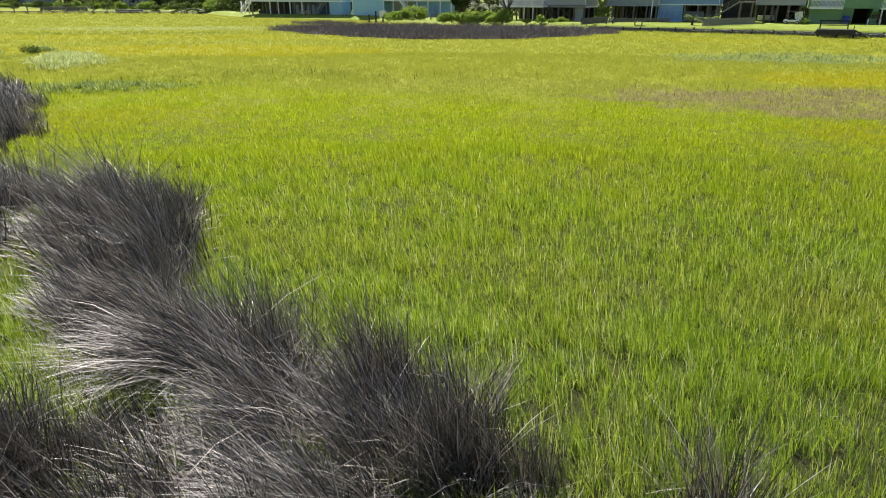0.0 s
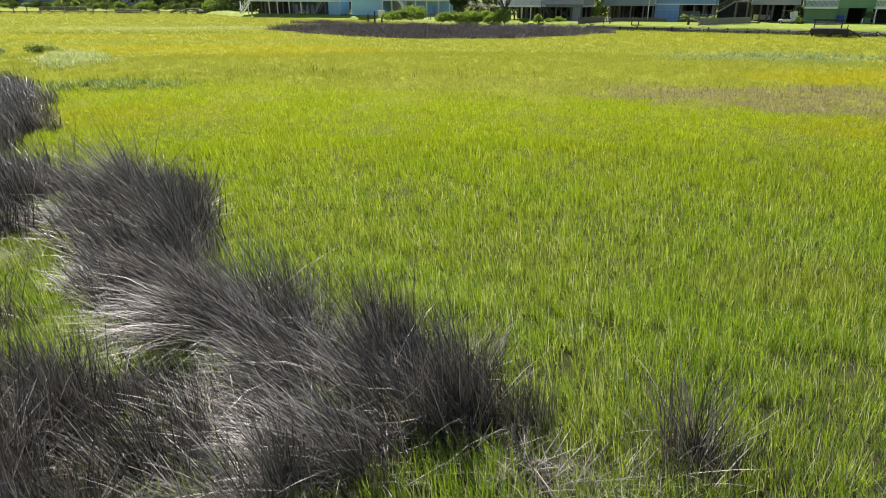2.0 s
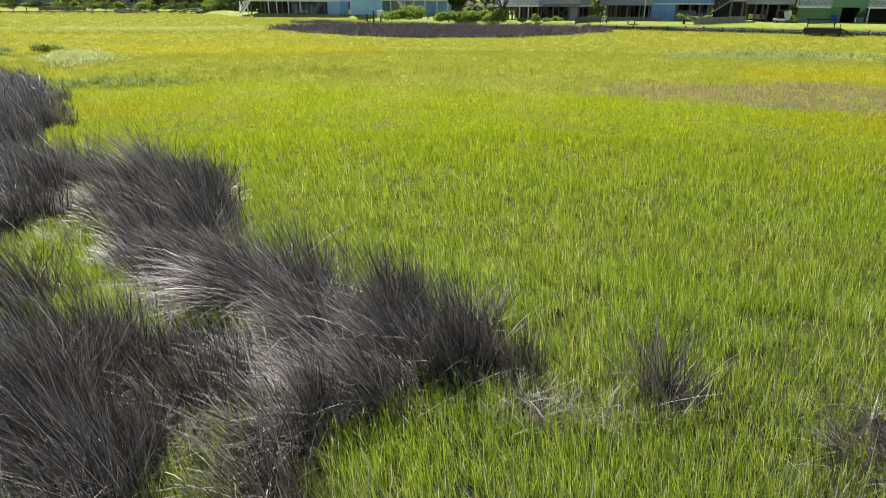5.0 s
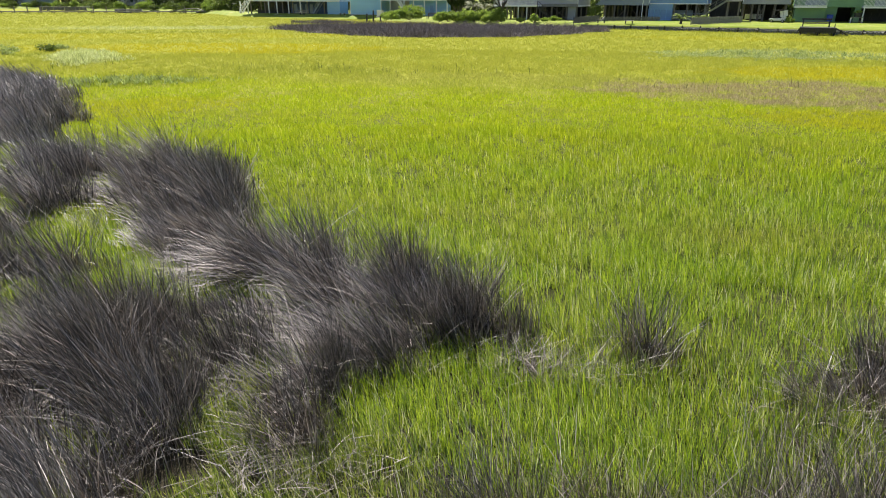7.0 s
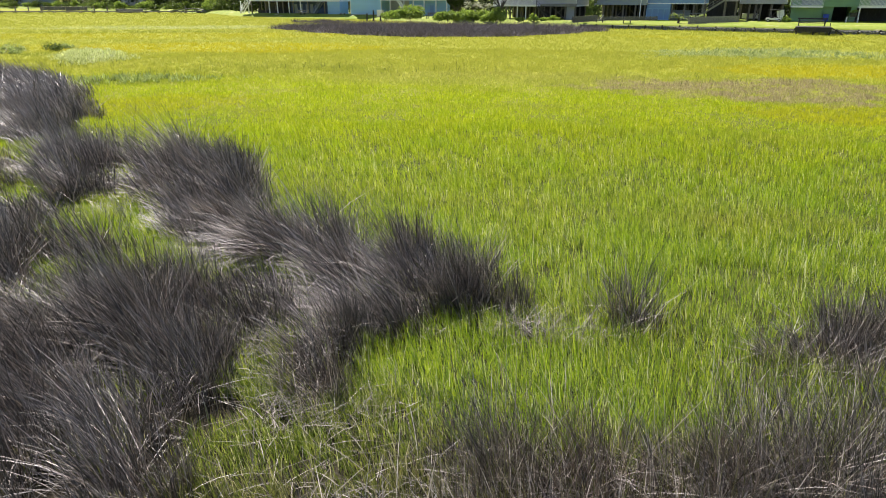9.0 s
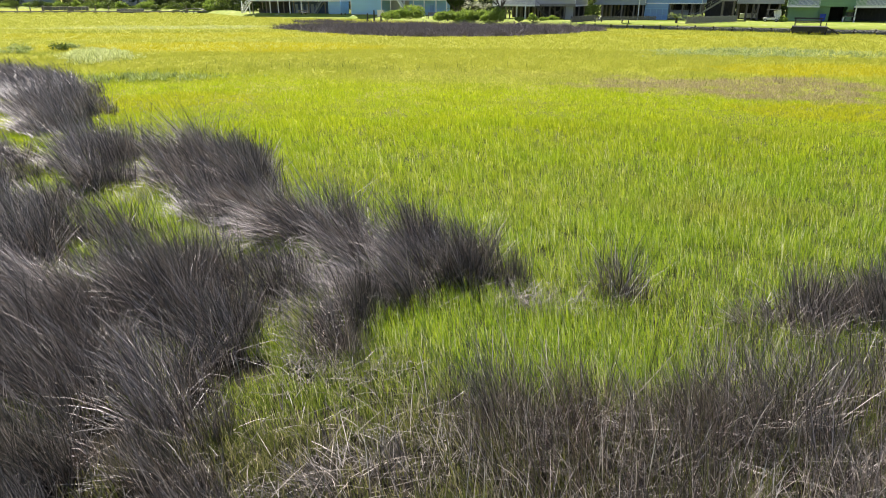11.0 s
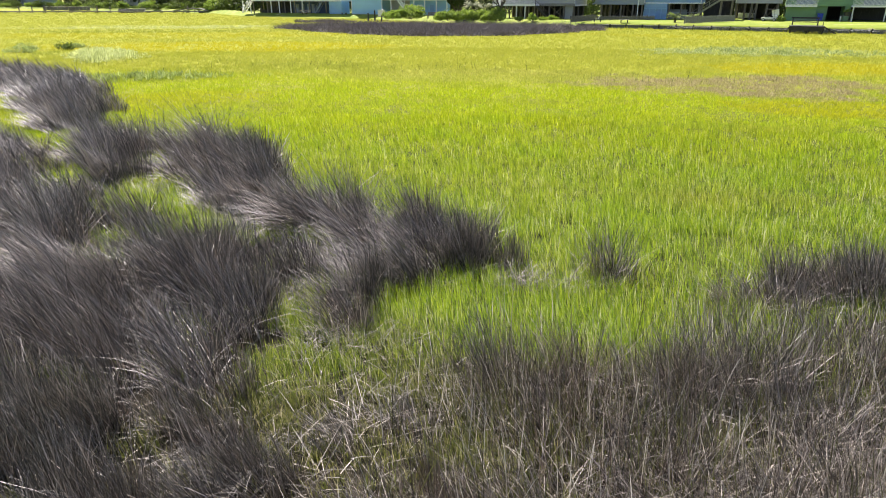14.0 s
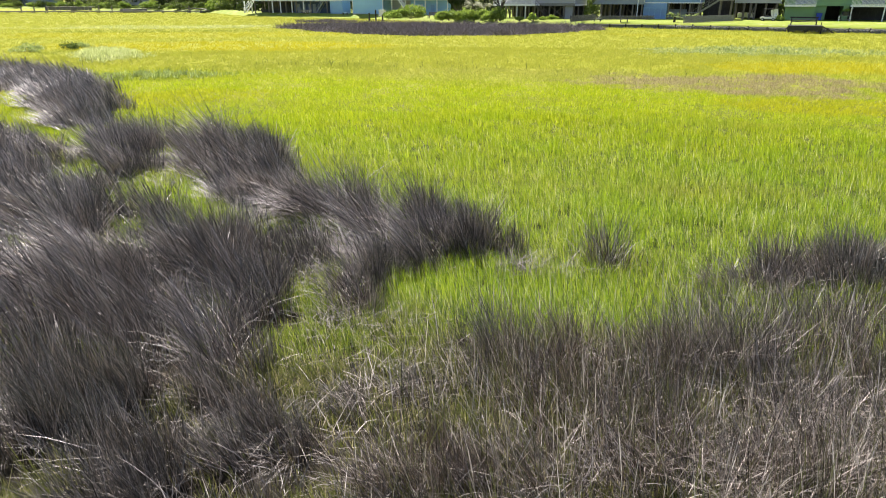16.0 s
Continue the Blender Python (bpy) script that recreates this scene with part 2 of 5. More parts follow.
def lawn_material():
    n = Nodes("mown lawn")
    a, b = n.noise(0.25, 4), n.noise(9.0, 5, 0.75)
    c = n.mix(n.range(a, 0.35, 0.65), (0.13, 0.19, 0.018), (0.22, 0.25, 0.04))
    c = n.mix(n.range(b, 0.45, 0.8, 0, 0.6), c, (0.09, 0.14, 0.015))
    c = n.mix(n.range(n.noise(0.6, 3), 0.6, 0.75, 0, 0.8), c, (0.42, 0.37, 0.25))
    n.bump(b, 0.8, 0.05)
    return n.finish(c, 0.9, 0, 0.15)


def stone_material():
    n = Nodes("pale stone")
    c = n.mix(n.noise(3.0, 5), (0.17, 0.17, 0.17), (0.40, 0.395, 0.38))
    c = n.mix(n.math("MULTIPLY", n.each(), 0.4), c, (0.18, 0.175, 0.165))
    n.bump(n.noise(14.0, 5), 0.5, 0.02)
    return n.finish(c, 0.85)


def plain(name, color, rough=0.5, metal=0.0):
    n = Nodes(name)
    a = n.noise(5.0, 4, 0.6, n.local())
    c = n.mix(n.range(a, 0.3, 0.7), color, tuple(v * 0.82 for v in color))
    return n.finish(c, n.range(a, 0.3, 0.7, rough, min(1, rough + 0.15)), metal)


M_MEADOW = meadow_material("cordgrass")
M_RUSH = rush_material("needle rush grey", 0.0)
M_RUSH_GREEN = rush_material("needle rush greenish", 0.3)
M_RUSH_BROWN = rush_material("needle rush reddish brown", 0.12, 0.75)


def bank_material():
    """Matted dark rushes far off, with bleached bare places."""
    n = Nodes("matted rush bank")
    dry = n.add("Attribute")
    dry.attribute_name = "dry"
    c = n.ramp(n.island(), [(0.0, (0.042, 0.039, 0.042)), (0.6, (0.078, 0.072, 0.076)), (1.0, (0.125, 0.116, 0.120))])
    c = n.mix(n.range(n.noise(0.35, 3, 0.6), 0.4, 0.65, 0, 0.45), c, (0.085, 0.066, 0.058))
    c = n.mix(n.range(dry.outputs["Fac"], 0.35, 0.9, 0, 0.8), c, (0.42, 0.40, 0.40))
    return n.leaf(c, c, 0.15, 0.7, 0.15)


M_BANK = bank_material()
M_MUD, M_LAWN, M_STONE = mud_material(), lawn_material(), stone_material()
M_SHRUB = foliage("light shrub leaves", (0.11, 0.175, 0.035), (0.31, 0.40, 0.11), 0.45)
M_TREE = foliage("dark tree leaves", (0.014, 0.026, 0.009), (0.05, 0.08, 0.02), 0.15)
M_WOODS = foliage("shaded wood leaves", (0.022, 0.036, 0.012), (0.085, 0.115, 0.036), 0.2)
M_FENCE = timber("dark weathered fence wood", (0.075, 0.072, 0.068), (0.20, 0.19, 0.18))
# bluish tint puts the sky-lit shade of the plank faces into the timber colour
M_BULKHEAD = timber("weathered bulkhead in blue sky shade", (0.06, 0.068, 0.08), (0.17, 0.185, 0.21))
M_CEDAR = foliage("cedar leaves", (0.05, 0.08, 0.02), (0.15, 0.20, 0.05), 0.3)
M_PALM = foliage("palm leaves", (0.09, 0.13, 0.03), (0.25, 0.31, 0.09))
M_SILVER = foliage("silvery palmetto leaves", (0.13, 0.15, 0.09), (0.34, 0.36, 0.24), 0.25)
M_BARK = timber("bark", (0.05, 0.042, 0.035), (0.15, 0.13, 0.11), 0.95)
M_PILING = timber("treated piling", (0.11, 0.095, 0.075), (0.27, 0.24, 0.20))
M_GREY_WOOD = timber("grey weathered wood", (0.13, 0.125, 0.115), (0.33, 0.315, 0.29))
M_DARK_WOOD = timber("dark wet wood", (0.022, 0.022, 0.022), (0.075, 0.070, 0.062))
M_WHITE = paint("white paint", (0.78, 0.78, 0.77))
M_CYAN = paint("turquoise siding", (0.33, 0.58, 0.78), 0.07, 0.6, 0.15)
# darker copy of the light blue siding, with the deck's shade in its colour
M_SHADE_BLUE = paint("light blue siding darkened for shade", (0.07, 0.11, 0.20), 0.2, 0.7, 0.15)
M_BLUE = paint("blue siding", (0.22, 0.36, 0.58), 0.1, 0.6, 0.15)
M_SKYBLUE = paint("light blue siding", (0.27, 0.47, 0.68), 0.1, 0.6, 0.15)
M_GREYBLUE = paint("grey-blue siding", (0.30, 0.34, 0.38), 0.1, 0.6, 0.15)
M_GREY = paint("grey siding", (0.42, 0.42, 0.43), 0.12, 0.65, 0.15)
M_GREEN = paint("green siding", (0.20, 0.35, 0.19), 0.1, 0.6, 0.15)
# near-black: the deep shade beneath the houses is put into this colour
M_SHADE_BOARD = paint("boards darkened to under-house shade", (0.045, 0.043, 0.042), 0.2, 0.8, 0.15)
M_SHINGLE = paint("grey roof shingles", (0.16, 0.155, 0.15), 0.25, 0.9, 0.14)
M_BIN = plain("blue plastic", (0.02, 0.06, 0.42), 0.45)
M_RUBBER = plain("black rubber", (0.02, 0.02, 0.02), 0.8)
M_BLACK = plain("black plastic", (0.03, 0.03, 0.032), 0.5)
M_SHELL = plain("white bodywork", (0.72, 0.72, 0.70), 0.35)
M_CONCRETE = plain("concrete", (0.45, 0.44, 0.42), 0.85)


def straw_material():
    """Dead stems and leaves lying on the mud, bleached grey to straw."""
    n = Nodes("bleached straw")
    c = n.ramp(n.island(), [(0.0, (0.035, 0.030, 0.025)), (0.45, (0.10, 0.088, 0.073)), (0.8, (0.20, 0.178, 0.15)), (1.0, (0.42, 0.38, 0.33))])
    return n.leaf(c, c, 0.1, 0.5, 0.35)


M_STRAW = straw_material()


def mixed_material():
    """Thin upright stems of last year and this year: olive, brown and straw."""
    n = Nodes("mixed marsh stems")
    # lowest stop is near black to paint in the shading between stems
    c = n.ramp(n.island(), [(0.0, (0.020, 0.017, 0.013)), (0.22, (0.055, 0.058, 0.026)), (0.38, (0.14, 0.165, 0.05)), (0.55, (0.085, 0.060, 0.046)), (0.76, (0.22, 0.185, 0.145)), (0.90, (0.52, 0.48, 0.40)), (1.0, (0.66, 0.62, 0.55))])
    return n.leaf(c, c, 0.25, 0.5, 0.3)


M_MIXED = mixed_material()
M_SEDGE = foliage("blue-green sedge leaves", (0.11, 0.155, 0.05), (0.40, 0.46, 0.27), 0.4)
M_STALK = foliage("dark olive stalks", (0.05, 0.07, 0.02), (0.20, 0.22, 0.08), 0.2)
M_PALE = foliage("pale bleached grass leaves", (0.20, 0.25, 0.08), (0.72, 0.74, 0.56), 0.35)

# ---- building helpers ----
LOT = 0.8          # height of the lawns over the marsh mud
SHORE = -24.0      # turn of the house fronts and the shore


def boxes(items, bevel=0.0):
    """A bmesh of boxes, each (x0, x1, y0, y1, z0, z1)."""
    bm = bmesh.new()
    for x0, x1, y0, y1, z0, z1 in items:
        bmesh.ops.create_cube(bm, size=1.0, matrix=Matrix.Translation(((x0 + x1) / 2, (y0 + y1) / 2, (z0 + z1) / 2)) @ Matrix.Diagonal((x1 - x0, y1 - y0, z1 - z0, 1)))
    if bevel:
        bmesh.ops.bevel(bm, geom=bm.edges[:], offset=bevel, segments=2, affect="EDGES", profile=0.5)
    return bm


def bars(items):
    """A bmesh of square bars, each (start, end, thickness, depth)."""
    bm = bmesh.new()
    for a, b, w, d in items:
        a, b = Vector(a), Vector(b)
        turn = (b - a).to_track_quat("Z", "Y").to_matrix().to_4x4()
        bmesh.ops.create_cube(bm, size=1.0, matrix=Matrix.Translation((a + b) / 2) @ turn @ Matrix.Diagonal((w, d, (b - a).length, 1)))
    return bm


def rod(bm, a, b, r0, r1, sides=8):
    a, b = Vector(a), Vector(b)
    turn = (b - a).to_track_quat("Z", "Y").to_matrix().to_4x4()
    bmesh.ops.create_cone(bm, cap_ends=True, segments=sides, radius1=r0, radius2=r1, depth=(b - a).length, matrix=Matrix.Translation((a + b) / 2) @ turn)
    return bm


def mesh_of(name, bm, material):
    me = bpy.data.meshes.new(name)
    bm.to_mesh(me)
    bm.free()
    me.materials.append(material)
    return me


def part(name, bm, material, parent, label=""):
    ob = new(name, mesh_of(name, bm, material))
    ob.parent = parent
    if label:
        ob["label"] = label
    return ob


def thing(name, m, label, category, group="", kind=""):
    ob = new(name)
    ob.empty_display_size = 0.3
    ob.matrix_world = m
    return tagged(ob, label, category, group, kind)


def raw_mesh(name, verts, tris, material, quads=None):
    """A mesh from numpy arrays of corners and faces."""
    me = bpy.data.meshes.new(name)
    nq = 0 if quads is None else len(quads)
    me.vertices.add(len(verts))
    me.vertices.foreach_set("co", np.asarray(verts, np.float32).ravel())
    me.loops.add(len(tris) * 3 + nq * 4)
    me.polygons.add(len(tris) + nq)
    idx = np.asarray(tris, np.int32).ravel()
    start = np.arange(len(tris)) * 3
    if nq:
        idx = np.concatenate([np.asarray(quads, np.int32).ravel(), idx])
        start = np.concatenate([np.arange(nq) * 4, nq * 4 + start])
    me.loops.foreach_set("vertex_index", idx)
    me.polygons.foreach_set("loop_start", start.astype(np.int32))
    me.update(calc_edges=True)
    me.materials.append(material)
    return me


def blade_mesh(name, root, length, heading, lean, bend, width, material, levels=3, twist=0.6, rng=None, dry=None):
    """Leaf blades: each starts at its root, leans towards its heading and bends further over along its length."""
    n = len(root)
    rng = rng or np.random.default_rng(1)
    turn = heading + np.pi / 2 + rng.uniform(-twist, twist, n)
    side = np.stack([np.cos(turn), np.sin(turn), np.zeros(n)], -1)
    ahead = np.stack([np.cos(heading), np.sin(heading), np.zeros(n)], -1)
    verts, at = [], root.copy()
    for k in range(levels):
        s = k / levels
        w = width * (1.0 if k == 0 else 1.0 - 0.45 * s)
        verts += [at - side * w[:, None] / 2, at + side * w[:, None] / 2]
        th = lean + bend * (s + 0.5 / levels)
        at = at + (ahead * np.sin(th)[:, None] + np.array([0, 0, 1.0]) * np.cos(th)[:, None]) * (length / levels)[:, None]
        at[:, 2] = np.maximum(at[:, 2], 0.02)
    verts.append(at)
    v = np.stack(verts, 1)
    per = 2 * levels + 1
    base = np.arange(n)[:, None] * per
    quads = np.concatenate([base + np.array([2 * k, 2 * k + 1, 2 * k + 3, 2 * k + 2]) for k in range(levels - 1)]) if levels > 1 else None
    tris = base + np.array([per - 3, per - 2, per - 1])
    me = raw_mesh(name, v.reshape(-1, 3), tris, material, quads)
    if dry is not None:
        along = np.concatenate([np.repeat(np.arange(levels) / levels, 2), [1.0]])
        me.attributes.new("along", "FLOAT", "POINT").data.foreach_set("value", np.tile(along, n).astype(np.float32))
        me.attributes.new("dry", "FLOAT", "POINT").data.foreach_set("value", np.repeat(dry, per).astype(np.float32))
    return me


def leaf_cloud(centres, radii, count, size, rng, flat=0.8):
    """Small leaf diamonds scattered in ellipsoid clumps, denser towards the outside."""
    verts, pick = [], rng.integers(0, len(centres), count)
    d = rng.normal(size=(count, 3))
    d /= np.linalg.norm(d, axis=1)[:, None]
    p = np.asarray(centres, float)[pick] + d * np.asarray(radii, float)[pick] * (rng.uniform(0.25, 1.0, count) ** 0.4)[:, None]
    a = rng.normal(size=(count, 3))
    a[:, 2] -= flat
    a /= np.linalg.norm(a, axis=1)[:, None]
    b = np.cross(a, rng.normal(size=(count, 3)))
    b /= np.linalg.norm(b, axis=1)[:, None] + 1e-9
    s = size * rng.uniform(0.6, 1.4, count)[:, None]
    v = np.stack([p - a * s, p + b * s * 0.42, p + a * s, p - b * s * 0.42], 1).reshape(-1, 3)
    return v, np.arange(count * 4).reshape(-1, 4)


def cloud_mesh(name, centres, radii, count, size, material, seed):
    v, q = leaf_cloud(centres, radii, count, size, np.random.default_rng(seed))
    return raw_mesh(name, v, np.zeros((0, 3), np.int32), material, q)


# ---- ground ----
def shore_y(x):
    """The line where the lawns meet the marsh."""
    return np.interp(x, [-400, -150, -126, -96, -84, -70, -62, -50, -24, -4, 12, 21, 34, 44, 52, 130, 400], [262, 250, 214, 204, 193, 180, 166, 152.8, 140.5, 119, 103, 96.8, 90.6, 85.4, 81.6, 47, -70])


def ground():
    xs = np.unique(np.concatenate([np.linspace(-2500, 2500, 41), np.linspace(-120, 120, 81), np.linspace(-12, 12, 61)]))
    ys = np.unique(np.concatenate([np.linspace(-1500, 3500, 41), np.linspace(-30, 250, 101), np.linspace(-10, 20, 61)]))
    gx, gy = np.meshgrid(xs, ys, indexing="ij")
    near = np.exp(-((gx / 40) ** 2 + ((gy - 10) / 40) ** 2))
    gz = -0.02 + near * (0.05 * np.sin(gx * 0.9 + 1.3 * np.sin(gy * 0.7)) * np.sin(gy * 0.8 + 0.5))
    n, m = gx.shape
    idx = np.arange(n * m).reshape(n, m)
    q = np.stack([idx[:-1, :-1], idx[1:, :-1], idx[1:, 1:], idx[:-1, 1:]], -1).reshape(-1, 4)
    ob = new("ground", raw_mesh("ground", np.stack([gx, gy, gz], -1).reshape(-1, 3), np.zeros((0, 3), np.int32), M_MUD, q))
    tagged(ob, "dark marsh mud with brown thatch under the grass", "ground", kind="structure")


def lawn():
    """The house lots: a raised lawn that slopes to the marsh where there is no bulkhead."""
    xs = np.concatenate([np.linspace(-300, 12, 90), np.linspace(13, 60, 40), np.linspace(62, 300, 50)])
    rows = []
    for k, (off, z) in enumerate([(-2.2, -0.1), (0.0, 0.55), (1.5, LOT), (20, LOT), (60, LOT + 0.1), (200, LOT + 0.3), (2600, LOT + 0.5)]):
        o = np.where((xs > 18) & (off < 0), 0.12, off)
        o = np.where((xs > 18) & (k == 2), 1.1, o)
        zz = np.where((xs > 18) & (k == 1), 0.5, z) + (0.06 * np.sin(xs * 0.7) * (k == 1))
        rows.append(np.stack([xs, shore_y(xs) + o, zz], -1))
    v = np.stack(rows, 1)
    n, m = v.shape[:2]
    idx = np.arange(n * m).reshape(n, m)
    q = np.stack([idx[:-1, :-1], idx[1:, :-1], idx[1:, 1:], idx[:-1, 1:]], -1).reshape(-1, 4)
    ob = new("lawn", raw_mesh("lawn", v.reshape(-1, 3), np.zeros((0, 3), np.int32), M_LAWN, q))
    tagged(ob, "sunlit mown lawn on the raised house lots", "lawn", kind="structure")


ground()
lawn()


# ---- bulkhead, stones and dock ----
def bulkhead():
    ob = thing("bulkhead", pose(0, 0, 0), "low dark timber bulkhead along the marsh edge", "bulkhead", kind="structure")
    plank = mesh_of("plank", boxes([(-0.145, 0.145, -0.04, 0.04, -0.25, 0.47)], 0.008), M_BULKHEAD)
    post = mesh_of("post", rod(bmesh.new(), (0, 0, -0.3), (0, 0, 0.68), 0.11, 0.10, 10), M_DARK_WOOD)
    cap = mesh_of("cap_board", boxes([(-1.21, 1.21, -0.16, 0.14, 0.47, 0.52)], 0.008), M_GREY_WOOD)
    xs = np.arange(18.0, 80.0, 0.275)
    for i, x in enumerate(xs):
        y = float(shore_y(x))
        ang = math.atan2(float(shore_y(x + 0.5)) - float(shore_y(x - 0.5)), 1.0)
        if i < 200:
            p = new("plank", plank)
            p.parent = ob
            p.matrix_basis = pose(x, y, random.uniform(-0.02, 0.01), 0, random.uniform(-0.6, 0.6), math.degrees(ang))
        if i % 8 == 0:
            c = new("cap_board", cap)
            c.parent = ob
            c.matrix_basis = pose(x + 1.1, float(shore_y(x + 1.1)), random.uniform(0, 0.012), 0, 0, math.degrees(ang))
            q = new("post", post)
            q.parent = ob
            q.matrix_basis = pose(x, y - 0.15, random.uniform(-0.1, 0.05), random.uniform(-2, 2), 0, random.uniform(0, 90))
    rng = np.random.default_rng(5)
    shapes = []
    for k in range(5):
        bm = bmesh.new()
        bmesh.ops.create_icosphere(bm, subdivisions=1, radius=0.11)
        for v in bm.verts:
            v.co = Vector((v.co.x * 1.3, v.co.y, v.co.z * 0.7)) * rng.uniform(0.8, 1.2)
        shapes.append(mesh_of("stone", bm, M_STONE))
    pile = thing("stone_edging", pose(0, 0, 0), "row of pale stones laid along the foot of the bulkhead", "stones", kind="structure")
    for i in range(150):
        x = 30 + i * 0.22 + rng.uniform(-0.06, 0.06)
        s = new("stone", shapes[i % 5])
        s.parent = pile
        s.matrix_basis = pose(x, float(shore_y(x)) + rng.uniform(-0.5, -0.36), 0.36 + rng.uniform(-0.06, 0.08), rng.uniform(0, 40), rng.uniform(0, 40), rng.uniform(0, 360)) @ Matrix.Scale(rng.uniform(0.6, 1.0), 4)


def dock():
    ob = thing("dock", pose(43.3, 83.4, 0, 0, 0, SHORE), "small dark wooden landing with a railed bench and a ramp", "dock")
    for k in range(16):
        part("deck_board", boxes([(0.3 + k * 0.25, 0.53 + k * 0.25, -2.0, 1.3, 0.92, 0.97)]), M_DARK_WOOD, ob)
    for x in (0.4, 2.3, 4.1):
        for y in (-1.85, 1.2):
            part("post", boxes([(x - 0.09, x + 0.09, y - 0.09, y + 0.09, -0.3, 0.92)], 0.01), M_DARK_WOOD, ob)
    for z in (0.40, 0.66):
        part("skirt_board", boxes([(0.3, 4.25, -2.06, -1.98, z, z + 0.26)]), M_DARK_WOOD, ob)
    bench = part("bench", boxes([(0.55, 3.7, 0.65, 1.15, 1.34, 1.42)], 0.008), M_DARK_WOOD, ob)
    for x in (0.6, 3.6):
        part("bench_leg", bars([((x, 0.7, 0.97), (x, 1.2, 1.95), 0.13, 0.13), ((x, 1.1, 0.97), (x, 0.85, 1.36), 0.12, 0.12)]), M_DARK_WOOD, bench)
    part("back_rail", boxes([(0.4, 3.8, 1.12, 1.2, 1.80, 1.99)], 0.008), M_DARK_WOOD, bench)
    part("back_rail", boxes([(0.5, 3.7, 1.08, 1.13, 1.58, 1.68)], 0.008), M_GREY_WOOD, bench)
    ramp = part("ramp", bars([((4.2 + 0.0, y, 0.92), (5.6, y - 0.4, 0.05), 0.22, 0.05) for y in (-0.75, -0.5, -0.25, 0.0, 0.25)]), M_GREY_WOOD, ob)
    part("ramp_rail", bars([((4.2, -0.95, 0.92), (5.7, -1.35, 0.08), 0.08, 0.14), ((4.1, -0.95, 0.9), (4.1, -0.95, 1.45), 0.09, 0.09)]), M_DARK_WOOD, ramp)


bulkhead()
dock()


# ---- houses on pilings ----
def railing(x0, x1, y, z0, z1, parent, material, step=0.16, along="x"):
    items = [(x0, x1, y - 0.04, y + 0.04, z1 - 0.09, z1), (x0, x1, y - 0.03, y + 0.03, z0 + 0.08, z0 + 0.15)]
    if along == "y":
        items = [(y - 0.04, y + 0.04, x0, x1, z1 - 0.09, z1), (y - 0.03, y + 0.03, x0, x1, z0 + 0.08, z0 + 0.15)]
    rail = part("railing", boxes(items), material, parent)
    for k in range(int((x1 - x0) / step) + 1):
        x = min(x0 + k * step, x1 - 0.03)
        it = (x - 0.022, x + 0.022, y - 0.022, y + 0.022, z0 + 0.15, z1 - 0.09)
        if along == "y":
            it = (y - 0.022, y + 0.022, x - 0.022, x + 0.022, z0 + 0.15, z1 - 0.09)
        part("baluster", boxes([it]), material, rail)
    return rail


def stilt_house(px, py, label, wall, width, depth, floor_z, x0=0.0, trim=M_WHITE, pilings=(), rows=(0.4, 4.0, 8.0), wall_height=3.2, back_wall=True, pile=M_PILING, fascia=0.3):
    """A beach house raised on pilings. x runs along the front, y to the back; heights are over the marsh."""
    h = thing("beach_house", pose(px, py, 0, 0, 0, SHORE), label, "house", "row of beach houses")
    x1 = x0 + width
    part("floor_frame", boxes([(x0, x1, 0, depth, floor_z, floor_z + fascia)]), trim, h)
    body = part("wall", boxes([(x0 + 0.05, x1 - 0.05, 0.05, depth - 0.05, floor_z + fascia, floor_z + fascia + wall_height)]), wall, h)
    for x in (x0 + 0.03, x1 - 0.13):
        part("corner_board", boxes([(x, x + 0.1, 0.0, 0.12, floor_z + fascia, floor_z + fascia + wall_height)]), M_WHITE, body)
    zt = floor_z + fascia + wall_height
    bm = bmesh.new()
    rise, eave = depth * 0.32, 0.5
    v = [bm.verts.new(p) for p in ((x0 - eave, -eave, zt - 0.1), (x1 + eave, -eave, zt - 0.1), (x1 + eave, depth + eave, zt - 0.1), (x0 - eave, depth + eave, zt - 0.1), (x0 - eave, depth / 2, zt + rise), (x1 + eave, depth / 2, zt + rise))]
    for f in ((0, 1, 5, 4), (2, 3, 4, 5), (1, 2, 5), (3, 0, 4), (0, 3, 2, 1)):
        bm.faces.new([v[i] for i in f])
    part("roof", bm, M_SHINGLE, h)
    for x in pilings:
        for k, y in enumerate(rows):
            part("piling", rod(bmesh.new(), (x, y, LOT - 0.5), (x + random.uniform(-0.03, 0.03), y, floor_z), 0.16, 0.14, 10), pile, h)
    if back_wall:
        # added dark sheet that stands in for the shade under the floor
        part("lower_wall", boxes([(x0 + 0.2, x1 - 0.2, rows[-1] + 0.2, rows[-1] + 0.35, LOT - 0.1, floor_z)]), M_SHADE_BOARD, h, "board wall coloured as dark as the shade under the house")
    return h


